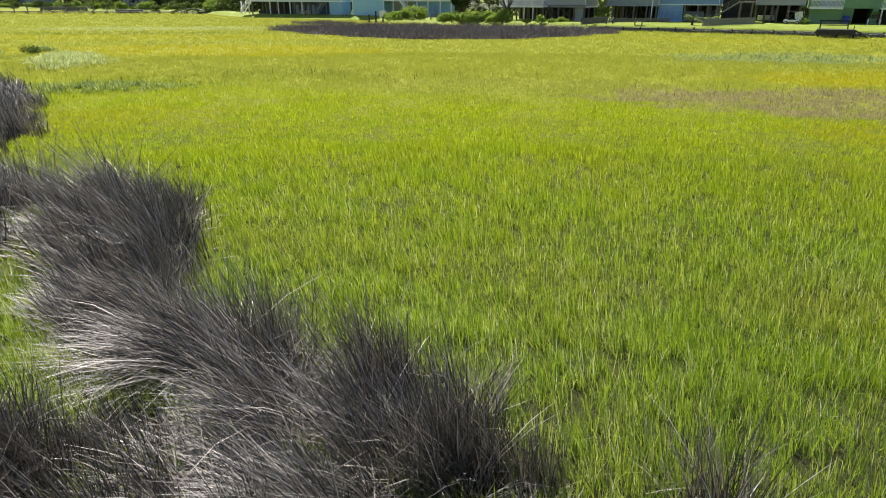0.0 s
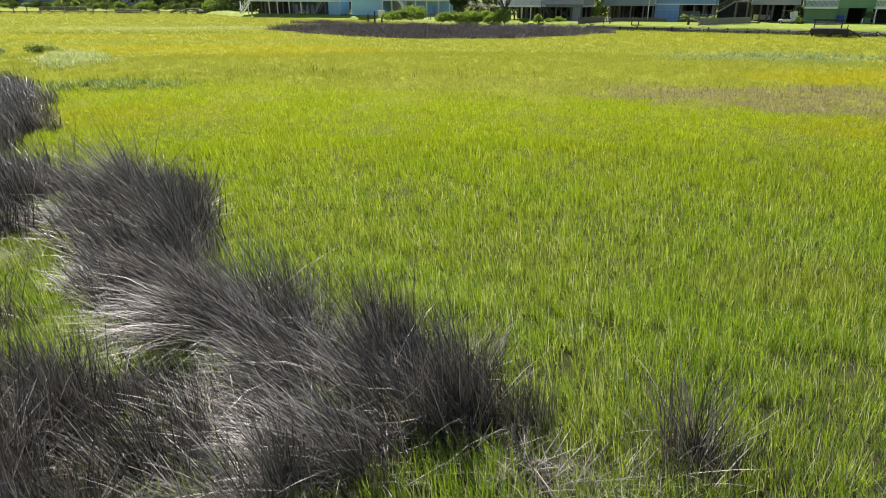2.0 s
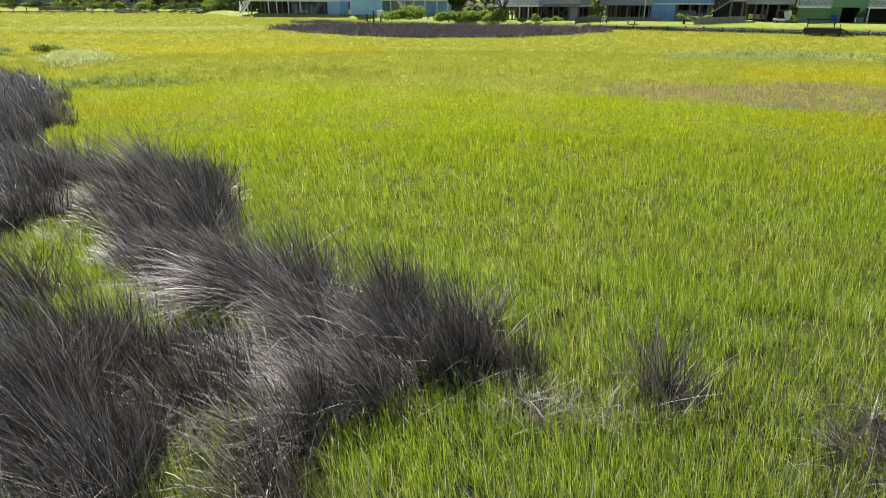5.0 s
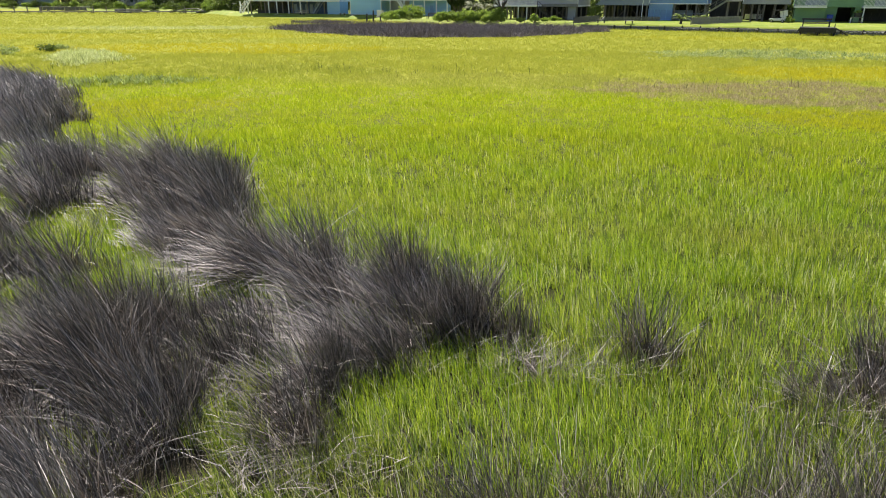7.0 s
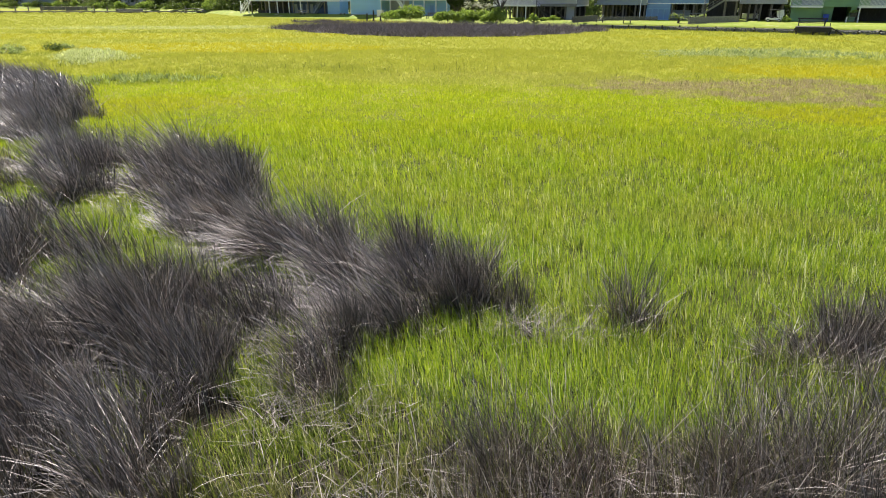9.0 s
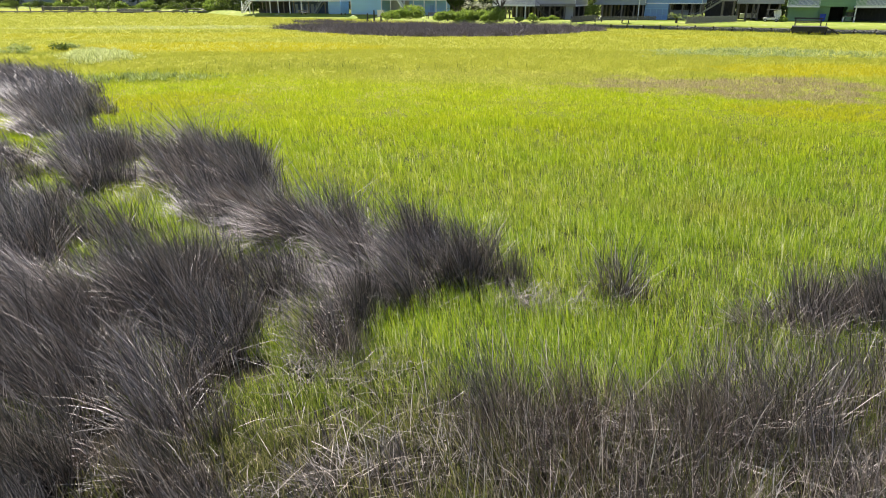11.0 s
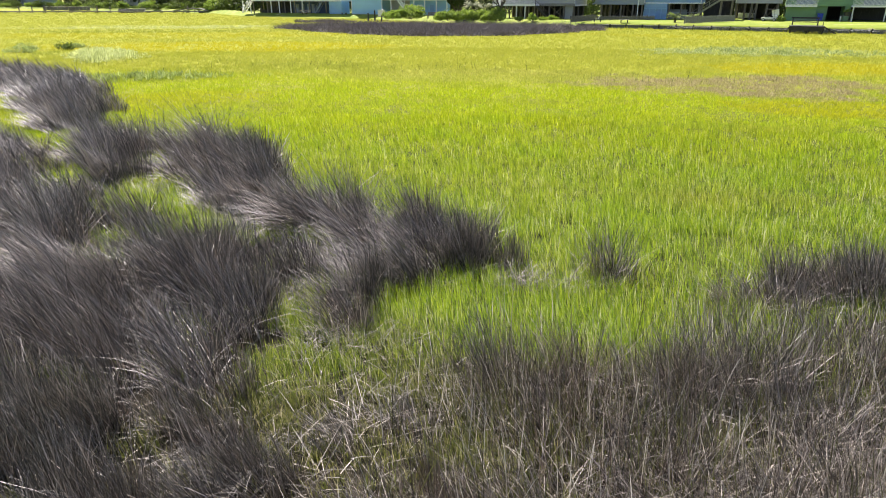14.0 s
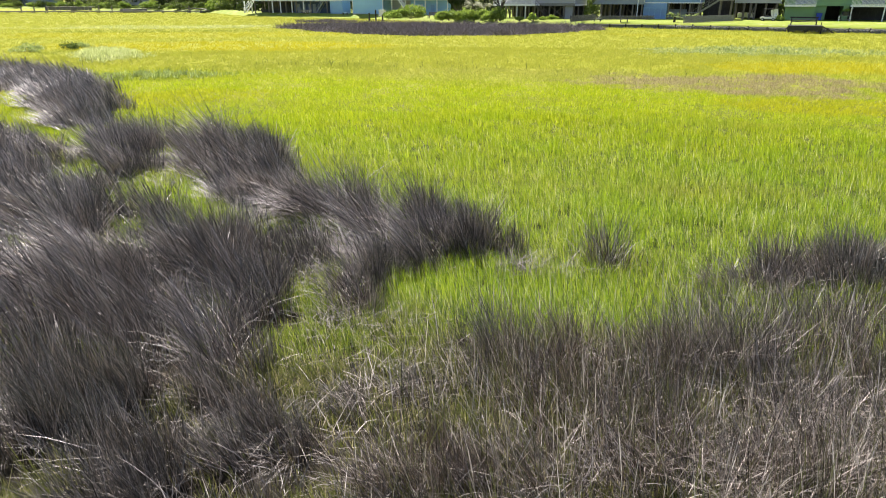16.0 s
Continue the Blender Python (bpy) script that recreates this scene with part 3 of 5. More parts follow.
def stairs(h, x0, z0, x1, z1, y, wide, material, rail=True):
    """A straight flight along x, with stringers, treads and a handrail."""
    n = max(4, int(abs(z1 - z0) / 0.18))
    st = part("stairs", bars([((x0, y, z0), (x1, y, z1), 0.05, 0.26), ((x0, y + wide, z0), (x1, y + wide, z1), 0.05, 0.26)]), material, h)
    for k in range(n):
        f = (k + 0.5) / n
        x, z = x0 + f * (x1 - x0), z0 + f * (z1 - z0)
        part("tread", boxes([(x - 0.15, x + 0.15, y, y + wide, z, z + 0.05)]), material, st)
    if rail:
        part("handrail", bars([((x0, y, z0 + 0.95), (x1, y, z1 + 0.95), 0.09, 0.06), ((x0, y, z0 + 0.5), (x1, y, z1 + 0.5), 0.06, 0.04)] + [((x0 + f * (x1 - x0), y, z0 + f * (z1 - z0)), (x0 + f * (x1 - x0), y, z0 + f * (z1 - z0) + 0.95), 0.08, 0.08) for f in (0.02, 0.34, 0.66, 0.98)]), material, st)


def house_a():
    h = stilt_house(-56.3, 158, "blue beach house on pilings with a long white deck", M_SKYBLUE, 27, 10, 3.5, 3.2, pilings=(3.6, 8.0, 13.4, 16.5, 20.8, 25.6), rows=(0.3, 4.0), back_wall=False)
    part("lower_wall", boxes([(13.5, 27.0, 3.2, 3.35, LOT - 0.1, 3.5)]), M_SHADE_BLUE, h, "blue board wall darkened for the shade under the deck")
    # darkened sheet for the shade under the deck
    part("lower_wall", boxes([(4.0, 13.5, 5.2, 5.35, LOT - 0.1, 3.5)]), M_SHADE_BOARD, h)
    part("storage_room", boxes([(26.6, 30.1, 0.1, 3.4, LOT - 0.1, 3.5)]), M_SKYBLUE, h)
    for x in (14.6, 16.2, 18.0, 19.3):
        part("door", boxes([(x, x + 0.85, 3.12, 3.2, LOT, LOT + 2.05)]), M_GREYBLUE, h)
    stairs(h, 0.4, LOT, 3.2, 3.5, -0.4, 1.1, M_WHITE)
    stairs(h, 24.2, 3.4, 21.9, LOT, 0.8, 1.1, M_GREYBLUE)
    for x in (0.5, 2.9, 9.5, 12.0, 15.5, 19.0):
        part("white_post", boxes([(x - 0.1, x + 0.1, -0.14, 0.06, LOT - 0.1, 3.5)]), M_WHITE, h)
    part("half_wall", boxes([(4.2, 13.0, 1.8, 1.9, LOT - 0.1, LOT + 0.7)]), M_SHADE_BOARD, h)


def house_b():
    h = thing("beach_house", pose(-25.9, 143, 0, 0, 0, SHORE), "turquoise beach house with a plain closed ground floor", "house", "row of beach houses")
    part("wall", boxes([(0, 8.1, 0, 9, LOT - 0.2, 7.2)]), M_CYAN, h)
    part("corner_board", boxes([(-0.02, 0.14, -0.03, 0.1, LOT - 0.1, 7.2)]), M_WHITE, h)
    part("corner_board", boxes([(7.96, 8.12, -0.03, 0.1, LOT - 0.1, 7.2)]), M_WHITE, h)
    part("plinth", boxes([(-0.04, 8.14, -0.05, 0.02, LOT - 0.2, LOT + 0.12)]), M_CONCRETE, h)
    bm = bmesh.new()
    v = [bm.verts.new(p) for p in ((-0.5, -0.5, 7.1), (8.6, -0.5, 7.1), (8.6, 9.5, 7.1), (-0.5, 9.5, 7.1), (4.05, -0.5, 9.6), (4.05, 9.5, 9.6))]
    for f in ((0, 4, 5, 3), (1, 2, 5, 4), (0, 1, 4), (2, 3, 5), (0, 3, 2, 1)):
        bm.faces.new([v[i] for i in f])
    part("roof", bm, M_SHINGLE, h)


def house_c():
    h = stilt_house(-18.4, 139, "white and blue beach house with slim white posts", M_SKYBLUE, 16.1, 9, 3.75, 0.0, pilings=(), rows=(0.4, 4, 8), back_wall=False)
    part("lower_wall", boxes([(6.2, 15.9, 1.4, 1.55, LOT - 0.1, 3.75)]), M_SKYBLUE, h, "light blue wall under the porch")
    part("lower_wall", boxes([(0.2, 6.2, 3.5, 3.65, LOT - 0.1, 3.75)]), M_GREY, h)
    part("door", boxes([(11.2, 12.1, 1.3, 1.4, LOT, LOT + 2.05)]), M_BLUE, h)
    part("window", boxes([(8.0, 9.3, 1.3, 1.4, LOT + 1.0, LOT + 2.1)]), M_WHITE, h)
    for x in (2.2, 5.6, 7.9, 10.5, 13.3, 15.8):
        part("white_post", boxes([(x - 0.09, x + 0.09, 0.02, 0.2, LOT - 0.1, 3.75)]), M_WHITE, h)
    stairs(h, 4.6, 3.9, 7.2, LOT, -1.3, 1.0, M_WHITE)


def house_d():
    h = stilt_house(6.05, 117, "grey beach house on pilings with a white railed deck", M_GREY, 14.5, 9, 2.95, 0.0, M_WHITE, pilings=(0.2, 2.2, 4.3, 5.9, 7.6, 9.8, 12.5, 14.2), rows=(0.3, 3.6, 7.5), fascia=0.25)
    part("deck", boxes([(-0.3, 8.0, -2.0, 0.0, 2.95, 3.15)]), M_WHITE, h)
    railing(-0.3, 8.0, -1.95, 3.1, 4.1, h, M_WHITE)
    for x in (0.0, 2.2, 4.3, 5.9, 7.7):
        part("deck_post", boxes([(x - 0.08, x + 0.08, -1.9, -1.74, LOT - 0.1, 2.95)]), M_WHITE if x in (4.3, 5.9) else M_PILING, h)
    part("beam", boxes([(8.0, 14.5, -0.15, 0.0, 2.95, 3.4)]), M_GREY_WOOD, h)
    stairs(h, 8.0, 3.0, 10.6, LOT, -2.6, 1.1, M_DARK_WOOD)
    part("lower_door", boxes([(12.6, 14.2, 0.6, 0.7, LOT - 0.1, 2.95)]), M_GREY, h)
    for a, b in (((9.9, 0.3, 1.0), (12.4, 0.3, 2.9)), ((12.4, 0.42, 1.0), (9.9, 0.42, 2.9))):
        part("brace", bars([(a, b, 0.06, 0.12)]), M_PILING, h)


def house_e():
    h = stilt_house(23.0, 115, "grey-blue beach house on dark pilings", M_GREYBLUE, 9.3, 9, 3.2, 0.0, M_GREYBLUE, pilings=(0.2, 1.8, 3.4, 5.2, 7.3, 8.9), rows=(0.3, 3.4, 7.0))
    for x in (0.1, 8.2):
        part("white_post", boxes([(x - 0.07, x + 0.07, -0.12, 0.02, LOT - 0.1, 6.4)]), M_WHITE, h)
    part("storage_box", boxes([(3.3, 5.0, 3.6, 4.8, LOT - 0.1, LOT + 1.5)]), M_SHADE_BOARD, h)
    for a, b in (((3.4, 3.4, 1.0), (5.2, 3.4, 3.1)), ((7.3, 3.4, 1.0), (5.2, 3.5, 3.1))):
        part("brace", bars([(a, b, 0.06, 0.12)]), M_PILING, h)


def house_f():
    h = stilt_house(31.66, 112, "blue beach house with an enclosed lattice store under one end", M_BLUE, 9.4, 9, 3.4, 0.0, M_WHITE, pilings=(4.2, 6.2, 7.7, 9.1), rows=(0.3, 3.4, 7.0), fascia=0.16)
    part("lower_wall", boxes([(0.0, 3.9, 0.0, 3.0, LOT - 0.1, 3.4)]), M_BLUE, h)
    part("lattice_panel", boxes([(0.0, 3.95, -0.09, 0.0, 2.56, 2.68), (0.0, 3.95, -0.09, 0.0, LOT, LOT + 0.14)] + [(x - 0.05, x + 0.05, -0.09, 0.0, LOT + 0.14, 2.56) for x in (0.05, 1.0, 2.0, 3.0, 3.9)]), M_SKYBLUE, h)
    part("screen_rail", boxes([(4.0, 9.2, 0.2, 0.28, 1.9, 1.98)]), M_GREYBLUE, h)
    part("half_wall", boxes([(4.0, 7.0, 3.0, 3.12, LOT - 0.1, 2.4)]), M_GREYBLUE, h)


def house_g():
    h = stilt_house(46.3, 109, "pale grey beach house on cross-braced pilings", M_GREY, 7.2, 9, 3.45, 0.0, M_GREY, pilings=(0.2, 1.6, 2.6, 3.4, 5.0, 6.6), rows=(0.3, 3.2, 6.5))
    for a, b in (((2.6, 0.25, 1.0), (3.4, 0.25, 3.2)), ((3.4, 0.15, 1.0), (2.6, 0.15, 3.2)), ((5.0, 3.2, 1.0), (6.6, 3.2, 3.3))):
        part("brace", bars([(a, b, 0.06, 0.12)]), M_PILING, h)
    part("white_trailer_box", boxes([(0.6, 3.2, 5.0, 6.2, LOT + 0.2, LOT + 1.0)], 0.03), M_SHELL, h)
    # outside stair beside the house
    stairs(h, -6.9, LOT, -2.2, 4.0, -5.0, 1.2, M_GREY_WOOD)
    part("landing", boxes([(-2.2, -0.1, -5.0, 1.5, 3.85, 4.05)]), M_GREY_WOOD, h)
    for x in (-2.0, -0.3):
        for y in (-4.8, -1.2):
            part("landing_post", boxes([(x - 0.1, x + 0.1, y - 0.1, y + 0.1, LOT - 0.1, 3.85)]), M_PILING, h)
    # added dark sheet, coloured like the shade beside the pilings
    part("side_wall", boxes([(-5.0, -0.2, 2.2, 2.35, LOT - 0.1, 4.6)]), M_SHADE_BOARD, h)


def house_h():
    h = thing("beach_house", pose(53.71, 106, 0, 0, 0, SHORE), "green beach house with white balconies over a carport", "house", "row of beach houses")
    part("lower_wall", boxes([(-0.05, 4.4, 0.0, 6.0, LOT - 0.1, 3.0)]), M_GREEN, h)
    part("upper_wall", boxes([(-0.05, 16.0, 0.3, 10.0, 3.05, 6.6)]), M_GREEN, h)
    part("lower_wall", boxes([(4.4, 6.0, 0.8, 6.0, LOT - 0.1, 3.05)]), M_GREEN, h)
    # the carport's shade is put into the colour of this wall
    part("back_wall", boxes([(6.0, 16.0, 6.0, 6.2, LOT - 0.1, 3.05)]), M_SHADE_BOARD, h)
    part("end_wall", boxes([(8.4, 9.2, 0.4, 6.0, LOT - 0.1, 3.05)]), M_GREEN, h)
    for a, b in ((-0.3, 4.3), (9.2, 14.0)):
        bal = part("balcony", boxes([(a, b, -1.5, 0.3, 2.95, 3.2)]), M_WHITE, h)
        railing(a, b, -1.45, 3.2, 4.2, bal, M_WHITE, 0.17)
        part("shutter_panel", boxes([(a + 1.55, b - 0.1, 0.2, 0.29, 3.3, 5.2)]), M_GREYBLUE, h)
    for x in (9.4, 13.8):
        part("balcony_post", boxes([(x - 0.08, x + 0.08, -1.45, -1.3, LOT - 0.1, 2.95)]), M_WHITE, h)
    bm = bmesh.new()
    v = [bm.verts.new(p) for p in ((-0.6, -0.3, 6.5), (16.6, -0.3, 6.5), (16.6, 10.6, 6.5), (-0.6, 10.6, 6.5), (-0.6, 5.1, 9.8), (16.6, 5.1, 9.8))]
    for f in ((0, 1, 5, 4), (2, 3, 4, 5), (1, 2, 5), (3, 0, 4), (0, 3, 2, 1)):
        bm.faces.new([v[i] for i in f])
    part("roof", bm, M_SHINGLE, h)


for build in (house_a, house_b, house_c, house_d, house_e, house_f, house_g, house_h):
    build()


def far_house(x, y, wall, w, label):
    h = thing("far_house", pose(x, y, 0, 0, 0, SHORE), label, "house")
    part("wall", boxes([(0, w, 0, 8, LOT - 0.2, 6.4)]), wall, h)
    bm = bmesh.new()
    v = [bm.verts.new(p) for p in ((-0.5, -0.5, 6.3), (w + 0.5, -0.5, 6.3), (w + 0.5, 8.5, 6.3), (-0.5, 8.5, 6.3), (-0.5, 4, 8.8), (w + 0.5, 4, 8.8))]
    for f in ((0, 1, 5, 4), (2, 3, 4, 5), (1, 2, 5), (3, 0, 4), (0, 3, 2, 1)):
        bm.faces.new([v[i] for i in f])
    part("roof", bm, M_SHINGLE, h)
    return h


far_house(-186, 262, M_GREYBLUE, 16, "pale grey-blue house half hidden behind dark trees")
far_house(-121, 222, M_GREY, 12, "grey house half hidden behind shrubs")


# ---- yard things ----
def fence(x0, y0, x1, y1, high, label, material):
    ln = math.hypot(x1 - x0, y1 - y0)
    f = thing("fence", pose(x0, y0, LOT, 0, 0, math.degrees(math.atan2(y1 - y0, x1 - x0))), label, "fence")
    n = int(ln / 0.16)
    slat = mesh_of("slat", boxes([(-0.058, 0.058, -0.012, 0.012, 0.06, high)], 0.004), material)
    for k in range(n):
        s = new("slat", slat)
        s.parent = f
        s.matrix_basis = pose(0.08 + k * 0.16, 0, random.uniform(-0.02, 0.02), 0, random.uniform(-0.8, 0.8), 0)
    for z in (0.25, high - 0.25):
        part("rail", boxes([(0, ln, 0.015, 0.06, z - 0.045, z + 0.045)]), material, f)
    for k in range(int(ln / 2.2) + 1):
        part("post", boxes([(k * 2.2 - 0.05, k * 2.2 + 0.05, 0.06, 0.16, -0.3, high + 0.06)], 0.006), material, f)


fence(16.3, 95.8, 21.8, 104.5, 0.95, "grey weathered picket fence at the lawn edge", M_FENCE)
fence(22.3, 105.6, 32.4, 107.0, 0.7, "low dark wooden fence in front of the pilings", M_FENCE)
fence(32.7, 92.6, 43.2, 100.4, 1.0, "grey weathered picket fence beside the palm", M_GREY_WOOD)


def bench(x, y, turn, label):
    b = thing("bench", pose(x, y, LOT, 0, 0, turn), label, "bench", "lawn benches")
    part("seat", boxes([(-0.7, 0.7, -0.2 + k * 0.14, -0.08 + k * 0.14, 0.42, 0.46) for k in range(3)], 0.006), M_GREY_WOOD, b)
    for x0 in (-0.5, 0.5):
        part("leg", boxes([(x0 - 0.05, x0 + 0.05, -0.18, 0.18, 0.0, 0.42)], 0.008), M_DARK_WOOD, b)
    return b


bench(24.6, 96.3, SHORE, "low wooden bench on the lawn above the bulkhead")
b = bench(21.1, 99.5, SHORE, "low wooden bench with a slanted white back")
part("backrest", bars([((0.0, 0.2, 0.44), (0.45, 0.3, 1.0), 0.5, 0.05)]), M_WHITE, b, "slanted white board")
b = bench(-36.2, 140.5, SHORE, "long weathered bench at the lawn edge")
part("backrest", boxes([(-1.6, 1.6, 0.22, 0.27, 0.75, 0.95), (-1.6, 1.6, 0.22, 0.27, 0.45, 0.6)]), M_GREY_WOOD, b)
b = bench(-26.5, 136.5, SHORE, "small grey table at the lawn edge")


def picnic_bench(x, y):
    b = thing("garden_bench", pose(x, y, LOT, 0, 0, SHORE), "brown wooden garden bench among the shrubs", "bench")
    part("seat", boxes([(-1.2, 1.2, -0.3 + k * 0.15, -0.17 + k * 0.15, 0.45, 0.5) for k in range(4)], 0.006), M_PILING, b)
    for z in (0.65, 0.82, 0.98):
        part("back_slat", boxes([(-1.2, 1.2, 0.3, 0.34, z, z + 0.12)], 0.006), M_PILING, b)
    for x0 in (-1.1, 1.1):
        part("leg", boxes([(x0 - 0.05, x0 + 0.05, -0.3, -0.2, 0, 0.65), (x0 - 0.05, x0 + 0.05, 0.28, 0.38, 0, 1.1), (x0 - 0.05, x0 + 0.05, -0.3, 0.3, 0.6, 0.65)]), M_PILING, b)


picnic_bench(-5.9, 113.5)


def mooring_posts():
    for x, y, hgt in ((-19.6, 125.4, 1.0), (-18.2, 124.8, 1.6), (-16.8, 124.6, 0.7)):
        p = thing("mooring_post", pose(x, y, 0), "dark round timber post at the marsh edge", "post", "mooring posts")
        part("shaft", rod(bmesh.new(), (0, 0, -0.3), (0.02, 0, hgt + 0.4), 0.17, 0.14, 12), M_DARK_WOOD, p)
        part("cap", rod(bmesh.new(), (0.02, 0, hgt + 0.4), (0.02, 0, hgt + 0.47), 0.16, 0.08, 12), M_DARK_WOOD, p)


mooring_posts()


def utility_box(x, y):
    b = thing("utility_box", pose(x, y, LOT, 0, 0, SHORE), "pale metal utility box beside the turquoise house", "utility box")
    part("body", boxes([(-0.6, 0.6, -0.4, 0.4, 0.05, 1.15)], 0.03), M_SHELL, b)
    part("lid", boxes([(-0.64, 0.64, -0.44, 0.44, 1.15, 1.22)], 0.015), M_SHELL, b)
    part("plinth", boxes([(-0.7, 0.7, -0.5, 0.5, -0.1, 0.05)]), M_CONCRETE, b)


utility_box(-17.3, 128.5)


def bin_blue(x, y):
    b = thing("wheelie_bin", pose(x, y, LOT, 0, 0, SHORE), "blue plastic wheeled bin beside the green wall", "bin")
    bm = boxes([(-0.42, 0.42, -0.4, 0.4, 0.08, 1.1)], 0.03)
    for v in bm.verts:
        k = 0.8 + 0.2 * (v.co.z / 1.1)
        v.co.x, v.co.y = v.co.x * k, v.co.y * k
    part("body", bm, M_BIN, b)
    part("lid", boxes([(-0.45, 0.45, -0.44, 0.42, 1.1, 1.17)], 0.02), M_BIN, b)
    for s in (-0.36, 0.36):
        part("wheel", rod(bmesh.new(), (s - 0.04, 0.3, 0.12), (s + 0.04, 0.3, 0.12), 0.12, 0.12, 14), M_RUBBER, b)


bin_blue(58.1, 103.4)


def potting_table(x, y):
    b = thing("potting_table", pose(x, y, LOT, 0, 0, SHORE), "whitish wooden table in front of the carport", "table")
    part("tabletop", boxes([(-0.85, 0.85, -0.4, 0.4, 0.8, 0.86)], 0.01), M_GREY_WOOD, b)
    part("shelf", boxes([(-0.8, 0.8, -0.35, 0.35, 0.25, 0.29)]), M_GREY_WOOD, b)
    for sx in (-0.78, 0.78):
        for sy in (-0.34, 0.34):
            part("leg", boxes([(sx - 0.05, sx + 0.05, sy - 0.05, sy + 0.05, 0, 0.8)]), M_WHITE, b)
    p = thing("planter", pose(x, y, LOT + 0.86, 0, 0, SHORE), "round black planter with a leafy plant on the table", "planter")
    part("pot", rod(bmesh.new(), (0, 0, 0), (0, 0, 0.6), 0.42, 0.5, 18), M_BLACK, p)
    me = cloud_mesh("plant", [(0, 0, 0.75), (0.2, 0.1, 0.8), (-0.25, 0, 0.7)], [(0.35, 0.35, 0.3)] * 3, 260, 0.09, M_SHRUB, 4)
    new("plant", me).parent = p


potting_table(60.9, 100.9)


def golf_cart(x, y):
    c = thing("golf_cart", pose(x, y, LOT, 0, 0, SHORE - 8), "small white golf cart parked beside the pilings", "golf cart")
    part("body", boxes([(-1.15, 1.15, -0.58, 0.58, 0.28, 0.62), (0.55, 1.15, -0.56, 0.56, 0.62, 0.88)], 0.05), M_SHELL, c)
    part("roof", boxes([(-0.95, 0.75, -0.6, 0.6, 1.78, 1.85)], 0.03), M_BLACK, c)
    for sx in (-0.9, 0.62):
        for sy in (-0.54, 0.54):
            part("roof_post", bars([((sx + (0.2 if sx > 0 else 0), sy, 0.6), (sx, sy, 1.8), 0.045, 0.045)]), M_BLACK, c)
    part("seat", boxes([(-0.55, 0.0, -0.52, 0.52, 0.62, 0.76), (-0.68, -0.55, -0.52, 0.52, 0.62, 1.15)], 0.03), M_BLACK, c)
    part("windscreen", bars([((0.84, 0, 0.88), (0.66, 0, 1.76), 0.02, 1.05)]), M_SHELL, c)
    for sx in (-0.8, 0.8):
        for sy in (-0.56, 0.56):
            w = part("wheel", rod(bmesh.new(), (sx, sy - 0.09, 0.23), (sx, sy + 0.09, 0.23), 0.23, 0.23, 20), M_RUBBER, c)
            part("rim", rod(bmesh.new(), (sx, sy - 0.1, 0.23), (sx, sy + 0.1, 0.23), 0.12, 0.12, 14), M_SHELL, w)


golf_cart(49.6, 102.6)


def walkway():
    """The long low boardwalk over the far marsh, with its ramp."""
    w = thing("boardwalk", pose(-146, 181, 0, 0, 0, 4.5), "long low grey wooden boardwalk with short posts", "boardwalk")
    ln = 75.0
    for k in range(20):
        part("deck_section", boxes([(k * ln / 20, (k + 1) * ln / 20 - 0.03, -0.7, 0.7, 0.50, 0.60)]), M_GREY_WOOD, w)
    for k in range(21):
        for y in (-0.6, 0.6):
            part("post", rod(bmesh.new(), (k * ln / 20, y, -0.3), (k * ln / 20 + random.uniform(-0.08, 0.08), y, 2.0 if (y > 0 and k in (2, 4, 5, 6, 10, 11, 17)) else 0.7), 0.17, 0.15, 8), M_PILING, w)
    part("beam", boxes([(0, ln, -0.80, -0.72, 0.34, 0.56)]), M_GREY_WOOD, w)
    r = thing("gangway", pose(-86, 184.8, 0, 0, 0, 4.5), "arched grey gangway ramp beside the boardwalk", "gangway")
    part("ramp_deck", bars([((0, 0, 0.45), (4.4, 0, 1.3), 1.2, 0.2), ((4.4, 0, 1.3), (7.8, 0, 1.25), 1.2, 0.2), ((7.8, 0, 1.25), (10.6, 0, 0.4), 1.2, 0.2)]), M_GREY_WOOD, r)
    for x in (3.0, 4.6, 6.2, 7.8):
        part("support", boxes([(x - 0.08, x + 0.08, -0.45, -0.3, -0.3, 1.2 if x > 4 else 1.0)]), M_PILING, r)
    for k, (x, z) in enumerate(((10.8, 1.9), (11.8, 2.6), (12.9, 2.1), (13.9, 2.7))):
        p = thing("mooring_post", pose(-86 + x, 186.2, 0), "dark round timber post at the marsh edge", "post", "mooring posts")
        part("shaft", rod(bmesh.new(), (0, 0, -0.3), (0.5 - 0.35 * k, 0, z), 0.16, 0.13, 10), M_GREY_WOOD, p)


walkway()


def platform(x0, x1, y, z0, z1):
    """A grey landing stage behind the boardwalk, skirted with boards."""
    p = thing("landing_stage", pose(x0, y, 0), "grey weathered wooden landing stage on short posts", "dock")
    ln = x1 - x0
    for k in range(int(ln / 1.2)):
        part("deck_board", boxes([(k * 1.2, k * 1.2 + 1.17, 0, 2.4, z1 - 0.08, z1 + random.uniform(-0.01, 0.02))]), M_GREY_WOOD, p)
        part("skirt_board", boxes([(k * 1.2 + 0.02, k * 1.2 + 1.12, -0.05, 0.0, z0 + random.uniform(-0.1, 0.1), z1 - 0.08)]), M_FENCE, p)
    for k in range(int(ln / 2.4) + 1):
        part("post", rod(bmesh.new(), (k * 2.4, 0.2, -0.3), (k * 2.4 + random.uniform(-0.1, 0.1), 0.2, z1 + (0.7 if k % 2 else 0.15)), 0.12, 0.1, 8), M_PILING, p)


platform(-137, -120.5, 203, 0.35, 1.45)
platform(-104.5, -95.5, 188.5, 0.15, 1.05)


